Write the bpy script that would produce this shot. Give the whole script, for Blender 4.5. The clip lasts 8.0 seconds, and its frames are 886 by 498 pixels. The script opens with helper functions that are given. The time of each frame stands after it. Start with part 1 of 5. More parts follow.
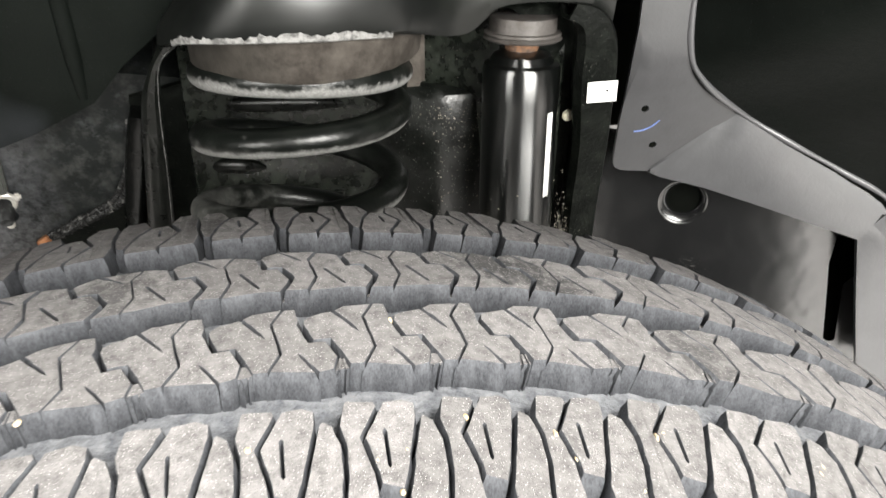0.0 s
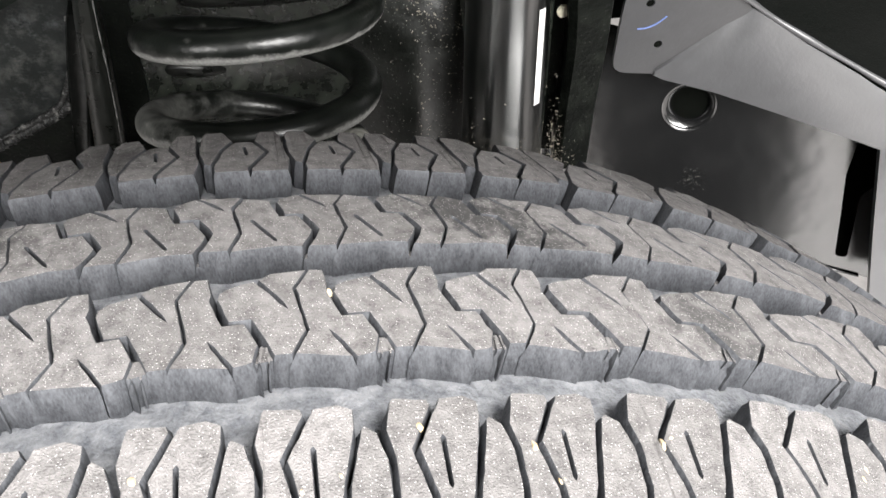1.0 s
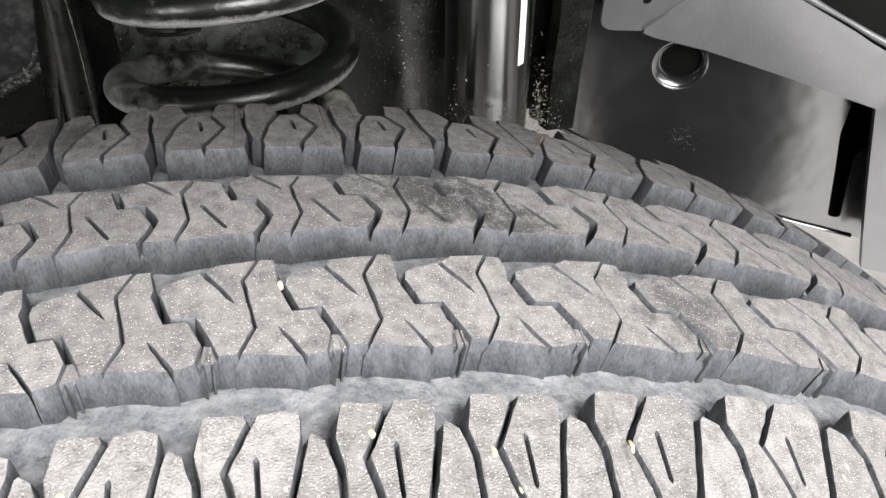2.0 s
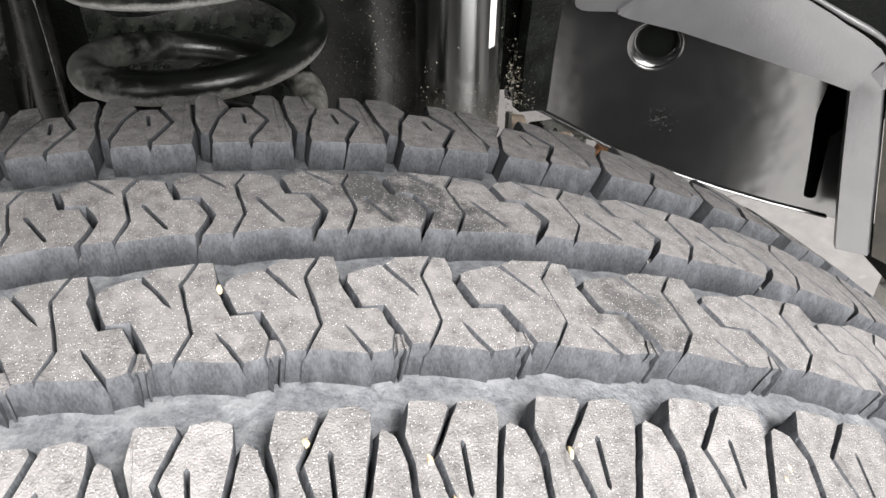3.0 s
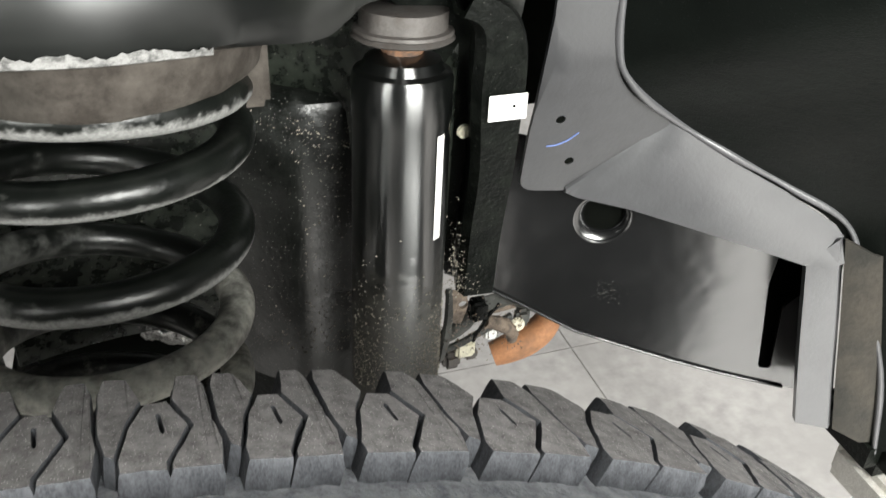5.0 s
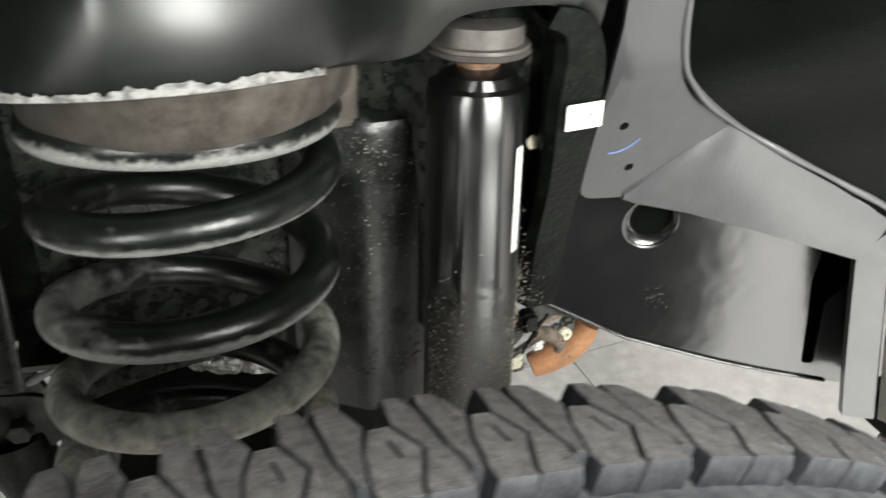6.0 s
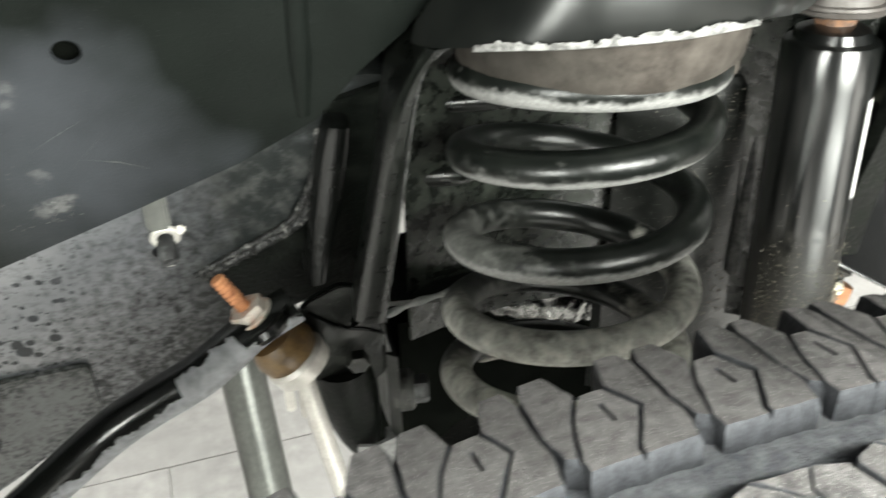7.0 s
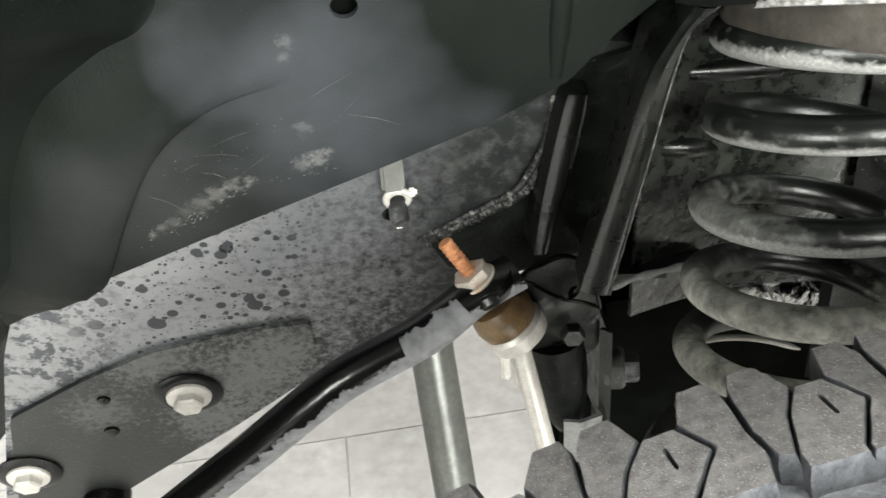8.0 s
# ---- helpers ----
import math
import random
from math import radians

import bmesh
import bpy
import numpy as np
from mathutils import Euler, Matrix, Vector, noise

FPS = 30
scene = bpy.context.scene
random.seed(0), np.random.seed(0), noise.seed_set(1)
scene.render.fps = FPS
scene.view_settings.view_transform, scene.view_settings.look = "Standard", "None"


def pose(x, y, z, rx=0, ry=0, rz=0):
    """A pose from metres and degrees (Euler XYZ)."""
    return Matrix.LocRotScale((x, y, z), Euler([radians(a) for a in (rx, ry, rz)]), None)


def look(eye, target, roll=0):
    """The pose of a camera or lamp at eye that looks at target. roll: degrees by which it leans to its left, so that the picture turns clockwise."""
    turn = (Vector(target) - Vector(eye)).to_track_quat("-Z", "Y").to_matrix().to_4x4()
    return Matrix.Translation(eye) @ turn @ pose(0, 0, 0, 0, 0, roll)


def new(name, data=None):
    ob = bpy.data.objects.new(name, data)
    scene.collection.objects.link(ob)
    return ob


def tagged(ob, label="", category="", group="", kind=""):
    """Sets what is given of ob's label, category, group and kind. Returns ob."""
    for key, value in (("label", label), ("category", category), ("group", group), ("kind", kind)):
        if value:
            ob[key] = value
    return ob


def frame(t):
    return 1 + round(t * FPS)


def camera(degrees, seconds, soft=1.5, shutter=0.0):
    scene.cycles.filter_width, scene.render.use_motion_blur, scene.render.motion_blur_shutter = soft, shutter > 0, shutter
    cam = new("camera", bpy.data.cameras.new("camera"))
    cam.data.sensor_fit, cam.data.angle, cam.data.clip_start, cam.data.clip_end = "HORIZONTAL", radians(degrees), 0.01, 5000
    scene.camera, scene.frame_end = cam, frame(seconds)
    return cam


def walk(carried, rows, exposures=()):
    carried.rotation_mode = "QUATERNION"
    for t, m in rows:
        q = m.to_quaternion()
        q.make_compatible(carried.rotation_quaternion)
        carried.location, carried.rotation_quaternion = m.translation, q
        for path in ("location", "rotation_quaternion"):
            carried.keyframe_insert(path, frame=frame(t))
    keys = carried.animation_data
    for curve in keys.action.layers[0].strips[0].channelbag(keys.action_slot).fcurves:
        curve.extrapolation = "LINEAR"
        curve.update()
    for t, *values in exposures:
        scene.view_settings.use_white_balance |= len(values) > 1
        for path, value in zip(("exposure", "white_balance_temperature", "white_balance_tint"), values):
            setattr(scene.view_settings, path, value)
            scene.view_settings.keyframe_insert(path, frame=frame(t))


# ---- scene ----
from mathutils.geometry import delaunay_2d_cdt, tessellate_polygon

cam = camera(51.0, 8.0, soft=1.5, shutter=0.3)
PATH = [
    (0, (0.0110, -0.2713, 1.0126), (0.1083, 0.1535, 0.7674), -0.09),
    (0.5, (0.0257, -0.2215, 1.0011), (0.1206, 0.1846, 0.7252), 0.24),
    (1, (0.0347, -0.2149, 0.9958), (0.1263, 0.1783, 0.7009), -0.11),
    (2.5, (0.0536, -0.1971, 0.9947), (0.1427, 0.1742, 0.6719), -0.18),
    (3, (0.0589, -0.1976, 0.9987), (0.1513, 0.1686, 0.6711), 0.30),
    (3.5, (0.0551, -0.1971, 1.0028), (0.1515, 0.1670, 0.6740), 0.77),
    (4, (0.0538, -0.1887, 1.0005), (0.1535, 0.1722, 0.6690), 1.06),
    (4.5, (0.0623, -0.1618, 1.0108), (0.1766, 0.2087, 0.6952), 2.20),
    (4.7, (0.0649, -0.1432, 1.0077), (0.1923, 0.2404, 0.7134), 2.55),
    (5.8, (0.0368, -0.1077, 1.0010), (0.2037, 0.2786, 0.7310), 1.51),
    (6, (0.0071, -0.1013, 0.9996), (0.1751, 0.2840, 0.7288), 1.44),
    (6.5, (-0.0758, -0.0978, 0.9969), (0.0915, 0.2899, 0.7290), 1.11),
    (7, (-0.1371, -0.1055, 1.0063), (-0.0206, 0.2948, 0.7303), -1.92),
    (7.5, (-0.1715, -0.1090, 0.9989), (-0.1028, 0.3025, 0.7233), -4.33),
    (8, (-0.1849, -0.1029, 0.9940), (-0.1467, 0.3140, 0.7206), -5.15),
]
walk(cam, [(t, look(eye, target, roll)) for t, eye, target, roll in PATH],
     [(0, 0.98, 6600, 8), (0.5, 1.04, 6500, 9), (1, 1.0, 6450, 10), (2.5, 1.0, 6450, 10), (4, 0.98, 6450, 9), (4.5, 1.06, 6450, 7), (5.8, 1.07, 6500, 5), (6.2, 1.14, 6500, 4), (7, 1.80, 6500, 2), (8, 1.82, 6500, 4)])

# ---- world and lamps: unseen area lamps stand in for workshop light outside the wheel arch ----
world = bpy.data.worlds.new("workshop")
scene.world = world
world.use_nodes = True
world.node_tree.nodes["Background"].inputs[0].default_value = (0.95, 0.97, 1.0, 1)
world.node_tree.nodes["Background"].inputs[1].default_value = 0.25


def lamp(name, eye, target, wide, tall, watts):
    data = bpy.data.lights.new(name, "AREA")
    data.shape, data.size, data.size_y, data.energy = "RECTANGLE", wide, tall, watts
    data.color = (1.0, 0.98, 0.95)
    ob = new(name, data)
    ob.matrix_world = look(eye, target)
    return ob


# Added overhead lamps, out of view, balanced by the tread's brightness.
lamp("overhead_fill", (0.85, -1.45, 2.9), (0.5, -0.85, 0.0), 1.8, 0.5, 122)
lamp("overhead_fill", (-1.2, -1.45, 2.9), (-0.8, -0.85, 0.0), 1.8, 0.5, 52)
lamp("overhead_fill", (0.6, -3.2, 2.6), (0.1, 0.2, 0.8), 1.8, 0.5, 75)
# Stands in for the bright doorway mirrored in the cup.
lamp("doorway_fill", (0.7, -2.9, 1.45), (0.1, 0.2, 0.8), 1.9, 1.4, 120)
# Added fill from the left for spring and tower; no known source.
lamp("doorway_fill", (-2.3, -1.9, 1.3), (0.0, 0.1, 0.8), 1.0, 0.8, 36)
# Added lamp behind the car that brightens the floor beyond the rail.
lamp("overhead_fill", (-0.2, 2.3, 2.8), (-0.2, 0.9, 0.0), 2.4, 0.5, 29)


# ---- materials ----
def material(name, base, rough=0.5, metal=0.0, second=None, scale=60.0, cut=(0.45, 0.65), detail=6.0, rough2=None,
             grain=0.17, bump=0.0, bump_scale=300.0, coarse=1.0, bump_detail=5.0, speck=None, speck_scale=900.0, speck_size=0.12, spec=0.5, coat=0.0, tint=0.0, spots=(), stains=(), stain=(0.06, 0.06, 0.06), ior=1.5, stretch=None):
    """A surface with a base colour, a second colour in patches, fine relief and single bright grains."""
    m = bpy.data.materials.new(name)
    m.use_nodes = True
    nt = m.node_tree
    n, l = nt.nodes, nt.links
    b = n["Principled BSDF"]
    b.inputs["Metallic"].default_value = metal
    b.inputs["Specular IOR Level"].default_value = spec
    b.inputs["IOR"].default_value = ior
    b.inputs["Coat Weight"].default_value = coat
    b.inputs["Coat Roughness"].default_value = 0.12
    co = n.new("ShaderNodeTexCoord").outputs["Object"]
    if stretch:
        scaled = n.new("ShaderNodeMapping")
        scaled.inputs["Scale"].default_value = stretch
        l.new(co, scaled.inputs["Vector"])
        co = scaled.outputs["Vector"]

    def noise_(sc, det=4.0, ro=0.55):
        t = n.new("ShaderNodeTexNoise")
        t.inputs["Scale"].default_value, t.inputs["Detail"].default_value, t.inputs["Roughness"].default_value = sc, det, ro
        l.new(co, t.inputs["Vector"])
        return t.outputs["Fac"]

    def mixed(fac, a, c):
        x = n.new("ShaderNodeMix")
        x.data_type = "RGBA"
        l.new(fac, x.inputs["Factor"])
        for k, v in ((6, a), (7, c)):
            if isinstance(v, tuple):
                x.inputs[k].default_value = (*v, 1)
            else:
                l.new(v, x.inputs[k])
        return x.outputs[2]

    def ramp(src, lo, hi):
        r = n.new("ShaderNodeMapRange")
        r.inputs["From Min"].default_value, r.inputs["From Max"].default_value = lo, hi
        l.new(src, r.inputs["Value"])
        return r.outputs["Result"]

    fine = ramp(noise_(scale * 7, 3), 0.3, 0.7)
    col = mixed(fine, tuple(v * (1 - grain) for v in base), tuple(min(1, v * (1 + grain)) for v in base))
    mask = None
    if second:
        mask = ramp(noise_(scale, detail, 0.62), *cut)
        col = mixed(mask, col, second)
    if spots:
        for sc, size in spots:
            v = n.new("ShaderNodeTexVoronoi")
            v.inputs["Scale"].default_value = sc
            l.new(co, v.inputs["Vector"])
            sub = n.new("ShaderNodeMath")
            sub.operation = "SUBTRACT"
            l.new(v.outputs["Color"], sub.inputs[0])
            l.new(v.outputs["Distance"], sub.inputs[1])
            col = mixed(ramp(sub.outputs[0], size, size + 0.05), col, second)
    for place, radius, strong, *shade in stains:  # single smears with ragged outlines; entries with their own colour spread softly
        far = n.new("ShaderNodeVectorMath")
        far.operation = "DISTANCE"
        l.new(co, far.inputs[0])
        far.inputs[1].default_value = place
        away = n.new("ShaderNodeMath")
        away.operation = "MULTIPLY_ADD"
        l.new(far.outputs["Value"], away.inputs[0])
        away.inputs[1].default_value, away.inputs[2].default_value = -0.55 / radius, 0.2
        both = n.new("ShaderNodeMath")
        both.operation = "ADD"
        l.new(away.outputs[0], both.inputs[0])
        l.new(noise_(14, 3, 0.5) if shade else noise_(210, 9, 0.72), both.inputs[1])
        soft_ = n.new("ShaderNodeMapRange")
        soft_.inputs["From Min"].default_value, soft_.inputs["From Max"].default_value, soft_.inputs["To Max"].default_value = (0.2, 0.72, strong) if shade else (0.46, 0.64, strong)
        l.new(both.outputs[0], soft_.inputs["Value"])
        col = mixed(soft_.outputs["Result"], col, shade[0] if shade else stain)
    if tint:
        info = n.new("ShaderNodeObjectInfo").outputs["Random"]
        col = mixed(ramp(info, -1 / tint, 1 / tint + 1), col, tuple(v * 0.6 for v in base))
    if speck:
        v = n.new("ShaderNodeTexVoronoi")
        v.inputs["Scale"].default_value = speck_scale
        l.new(co, v.inputs["Vector"])
        col = mixed(ramp(v.outputs["Distance"], speck_size, speck_size * 0.6), col, speck)
    l.new(col, b.inputs["Base Color"])
    if mask is not None and rough2 is not None:
        r = n.new("ShaderNodeMapRange")
        r.inputs["To Min"].default_value, r.inputs["To Max"].default_value = rough, rough2
        l.new(mask, r.inputs["Value"])
        l.new(r.outputs["Result"], b.inputs["Roughness"])
    else:
        r = n.new("ShaderNodeMapRange")
        r.inputs["To Min"].default_value, r.inputs["To Max"].default_value = max(0.03, rough - 0.07), min(1, rough + 0.07)
        l.new(noise_(scale * 2), r.inputs["Value"])
        l.new(r.outputs["Result"], b.inputs["Roughness"])
    if bump:
        bp = n.new("ShaderNodeBump")
        bp.inputs["Strength"].default_value, bp.inputs["Distance"].default_value = 1.0, bump
        dents = n.new("ShaderNodeMath")
        dents.operation = "MULTIPLY_ADD"
        l.new(noise_(bump_scale * 0.13, 3), dents.inputs[0])
        dents.inputs[1].default_value = coarse
        l.new(noise_(bump_scale, bump_detail), dents.inputs[2])
        l.new(dents.outputs[0], bp.inputs["Height"])
        l.new(bp.outputs["Normal"], b.inputs["Normal"])
    return m


SMEARS = [((0.087, -0.001, 0.851), 0.036, 0.9), ((0.099, -0.009, 0.849), 0.036, 0.9), ((0.110, -0.020, 0.846), 0.03, 0.8), ((0.150, -0.050, 0.838), 0.04, 0.8),
          ((-0.035, -0.009, 0.852), 0.04, 0.7), ((-0.007, 0.046, 0.852), 0.04, 0.6)]
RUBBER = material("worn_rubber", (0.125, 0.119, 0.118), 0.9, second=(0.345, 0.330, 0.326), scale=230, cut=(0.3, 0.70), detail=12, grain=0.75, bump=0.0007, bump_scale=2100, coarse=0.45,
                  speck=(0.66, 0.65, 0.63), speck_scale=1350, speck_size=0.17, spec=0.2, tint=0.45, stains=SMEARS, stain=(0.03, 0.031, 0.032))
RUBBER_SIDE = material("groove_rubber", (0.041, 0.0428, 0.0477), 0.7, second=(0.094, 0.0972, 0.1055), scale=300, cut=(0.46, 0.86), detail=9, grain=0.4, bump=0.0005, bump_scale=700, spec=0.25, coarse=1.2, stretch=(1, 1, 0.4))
CARCASS = material("groove_floor_rubber", (0.078, 0.082, 0.092), 0.85, second=(0.20, 0.203, 0.212), scale=210, cut=(0.34, 0.72), detail=12, grain=0.35, bump=0.0009, bump_scale=700, spec=0.25, coarse=1.6)
SIDEWALL = material("black_sidewall_rubber", (0.016, 0.016, 0.0165), 0.75, second=(0.03, 0.029, 0.028), scale=40, cut=(0.4, 0.75), detail=8, bump=0.0003, bump_scale=400, spec=0.25)
BLACK = material("black_chassis_paint", (0.00282, 0.00318, 0.00288), 0.24, second=(0.00658, 0.00742, 0.00612), scale=35, cut=(0.55, 0.8), rough2=0.42, bump=0.0002, bump_scale=160, spec=0.22)
BLACK_DIRTY = material("dusty_black_paint", (0.002444, 0.00318, 0.00252), 0.4, second=(0.0094, 0.01166, 0.00882), scale=70, cut=(0.48, 0.78), detail=9, rough2=0.85, bump=0.0006, bump_scale=300,
                       speck=(0.12, 0.118, 0.105), speck_scale=420, speck_size=0.1, spec=0.13)
GLOSS = material("black_gloss_paint", (0.00282, 0.00318, 0.00306), 0.29, second=(0.00564, 0.00636, 0.0054), scale=30, cut=(0.55, 0.85), rough2=0.33, bump=0.00002, bump_scale=120, coat=0.08, spec=0.95, ior=1.7)


def turned(m, amount):
    """Fine turning marks round the z axis: the gloss is drawn out along it."""
    n, l = m.node_tree.nodes, m.node_tree.links
    t = n.new("ShaderNodeTangent")
    t.direction_type, t.axis = "RADIAL", "Z"
    b = n["Principled BSDF"]
    l.new(t.outputs["Tangent"], b.inputs["Tangent"])
    b.inputs["Anisotropic"].default_value, b.inputs["Anisotropic Rotation"].default_value = amount, 0.25
    return m


turned(GLOSS, 0.96)
PLATE = material("satin_dark_plate", (0.0082, 0.0098, 0.0087), 0.42, second=(0.0175, 0.0203, 0.0177), scale=38, cut=(0.42, 0.66), detail=9, rough2=0.55, bump=0.0003, bump_scale=260, spec=0.45, speck=(0.12, 0.122, 0.12), speck_scale=260, speck_size=0.12,
                 stains=[((x, 0.40 + 0.3 * (0.68 - z), z), r, f) for x, z, r, f in ((-0.262, 0.570, 0.10, 0.9), (-0.285, 0.545, 0.14, 0.8), (-0.325, 0.500, 0.10, 0.75), (-0.35, 0.585, 0.10, 0.7), (-0.40, 0.53, 0.07, 0.5))], stain=(0.115, 0.118, 0.118))
SPRING = material("black_spring_coating", (0.0036, 0.0045, 0.0038), 0.31, second=(0.0085, 0.0101, 0.0081), scale=60, cut=(0.45, 0.85), rough2=0.4, bump=0.00025, bump_scale=300)
# One soft patch makes the ring darker towards its left end.
ISOLATOR = material("brown_dusty_rubber", (0.030, 0.0255, 0.0215), 0.85, second=(0.078, 0.069, 0.060), scale=60, cut=(0.4, 0.7), detail=9, bump=0.0007, bump_scale=260, spec=0.2,
                    stains=[((-0.012, 0.235, 0.862), 0.075, 0.8, (0.012, 0.0115, 0.0095))])
GREY = material("grey_primer_panel", (0.072, 0.072, 0.0755), 0.3, second=(0.079, 0.079, 0.0825), scale=9, cut=(0.4, 0.7), grain=0.1, bump=0.00012, bump_scale=400, spec=0.8)
PLATE_GREY = material("satin_grey_plate", (0.045, 0.045, 0.0475), 0.34, second=(0.051, 0.051, 0.0535), scale=14, cut=(0.4, 0.7), grain=0.1, bump=0.0001, bump_scale=400)
# Scuffs, then three soft films: thin dust with the sheen put into its colour.
LINER_SCUFFS_SHEEN = [((x, 0.296 + 0.3 * (0.864 - z), z), r, f) for x, z, r, f in ((-0.302, 0.7420, 0.007, 0.46), (-0.296, 0.7455, 0.008, 0.46), (-0.289, 0.7500, 0.011, 0.42), (-0.281, 0.7550, 0.014, 0.46), (-0.272, 0.7605, 0.016, 0.46), (-0.263, 0.7650, 0.016, 0.46), (-0.254, 0.7690, 0.014, 0.42), (-0.245, 0.7705, 0.009, 0.45), (-0.216, 0.7775, 0.013, 0.46), (-0.210, 0.7810, 0.014, 0.46), (-0.204, 0.7825, 0.010, 0.5), (-0.214, 0.850, 0.010, 0.4), (-0.216, 0.842, 0.009, 0.4), (-0.214, 0.80, 0.012, 0.3))] + [((-0.204, 0.313, 0.812), 0.085, 0.75, (0.046, 0.0495, 0.056)), ((-0.228, 0.306, 0.845), 0.055, 0.6, (0.042, 0.045, 0.051)), ((-0.285, 0.325, 0.765), 0.075, 0.8, (0.022, 0.0235, 0.0235))]
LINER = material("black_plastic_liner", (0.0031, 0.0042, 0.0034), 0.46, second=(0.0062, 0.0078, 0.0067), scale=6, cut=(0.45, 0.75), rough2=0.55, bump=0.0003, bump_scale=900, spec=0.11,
                 speck=(0.04, 0.042, 0.042), speck_scale=420, speck_size=0.1, stains=LINER_SCUFFS_SHEEN, stain=(0.24, 0.232, 0.218))
RAIL_DARK = material("stained_dark_plate", (0.014, 0.0145, 0.015), 0.6, second=(0.13, 0.133, 0.133), scale=95, cut=(0.47, 0.68), detail=9, rough2=0.8, bump=0.0004, bump_scale=300)


def rail_material():
    """Blue-grey frame paint: round dark spots over one half, fine black grime thickening towards the other end, worn pale blotches."""
    m = material("stained_frame_paint", (0.060, 0.064, 0.073), 0.36, second=(0.092, 0.097, 0.107), scale=40, cut=(0.45, 0.7), detail=9, bump=0.0002, bump_scale=300, spec=1.0, ior=2.0)
    nt = m.node_tree
    n, l = nt.nodes, nt.links
    b = n["Principled BSDF"]
    col = b.inputs["Base Color"].links[0].from_socket
    co = n.new("ShaderNodeTexCoord").outputs["Object"]
    sep = n.new("ShaderNodeSeparateXYZ")
    l.new(co, sep.inputs[0])

    def math_(op, a, c):
        x = n.new("ShaderNodeMath")
        x.operation = op
        for k, v in enumerate((a, c)):
            if isinstance(v, (int, float)):
                x.inputs[k].default_value = v
            else:
                l.new(v, x.inputs[k])
        return x.outputs[0]

    def span(src, lo, hi, to=1.0):
        r = n.new("ShaderNodeMapRange")
        r.inputs["From Min"].default_value, r.inputs["From Max"].default_value, r.inputs["To Max"].default_value = lo, hi, to
        l.new(src, r.inputs["Value"])
        return r.outputs["Result"]

    clean = None

    def over(fac, dark):
        nonlocal col, clean
        inv = math_("SUBTRACT", 1.0, fac)
        clean = inv if clean is None else math_("MULTIPLY", clean, inv)
        x = n.new("ShaderNodeMix")
        x.data_type = "RGBA"
        l.new(fac, x.inputs["Factor"])
        l.new(col, x.inputs[6])
        x.inputs[7].default_value = (*dark, 1)
        col = x.outputs[2]

    def grime(sc, detail):
        t = n.new("ShaderNodeTexNoise")
        t.inputs["Scale"].default_value, t.inputs["Detail"].default_value, t.inputs["Roughness"].default_value = sc, detail, 0.7
        l.new(co, t.inputs["Vector"])
        return t.outputs["Fac"]

    along = sep.outputs["X"]
    spotted = math_("MULTIPLY", span(along, -0.42, -0.36), span(along, -0.19, -0.24))
    for sc, size in ((75, 0.36), (150, 0.42), (330, 0.45)):
        v = n.new("ShaderNodeTexVoronoi")
        v.inputs["Scale"].default_value = sc
        l.new(co, v.inputs["Vector"])
        raw = math_("SUBTRACT", v.outputs["Color"], v.outputs["Distance"])
        over(math_("MULTIPLY", span(raw, size, size + 0.06), spotted), (0.028, 0.03, 0.033))
    end = math_("MULTIPLY", span(along, -0.34, -0.40), span(grime(55, 6), 0.5, 0.54))
    over(end, (0.05, 0.054, 0.06))
    slope = math_("ADD", along, math_("MULTIPLY", sep.outputs["Z"], -0.9))      # grows along the rail and downwards
    amount = math_("ADD", grime(150, 10), span(slope, -0.86, -0.66, 0.33))
    over(span(amount, 0.50, 0.80), (0.014, 0.0145, 0.014))
    over(math_("MULTIPLY", span(along, -0.175, -0.12), span(grime(45, 8), 0.1, 0.5)), (0.012, 0.0138, 0.0135))
    over(math_("MULTIPLY", span(along, -0.20, -0.13), span(grime(70, 11), 0.5, 0.68)), (0.05, 0.052, 0.05))
    l.new(col, b.inputs["Base Color"])
    l.new(math_("ADD", math_("MULTIPLY", clean, 0.9), 0.1), b.inputs["Specular IOR Level"])
    return m


RAIL = rail_material()


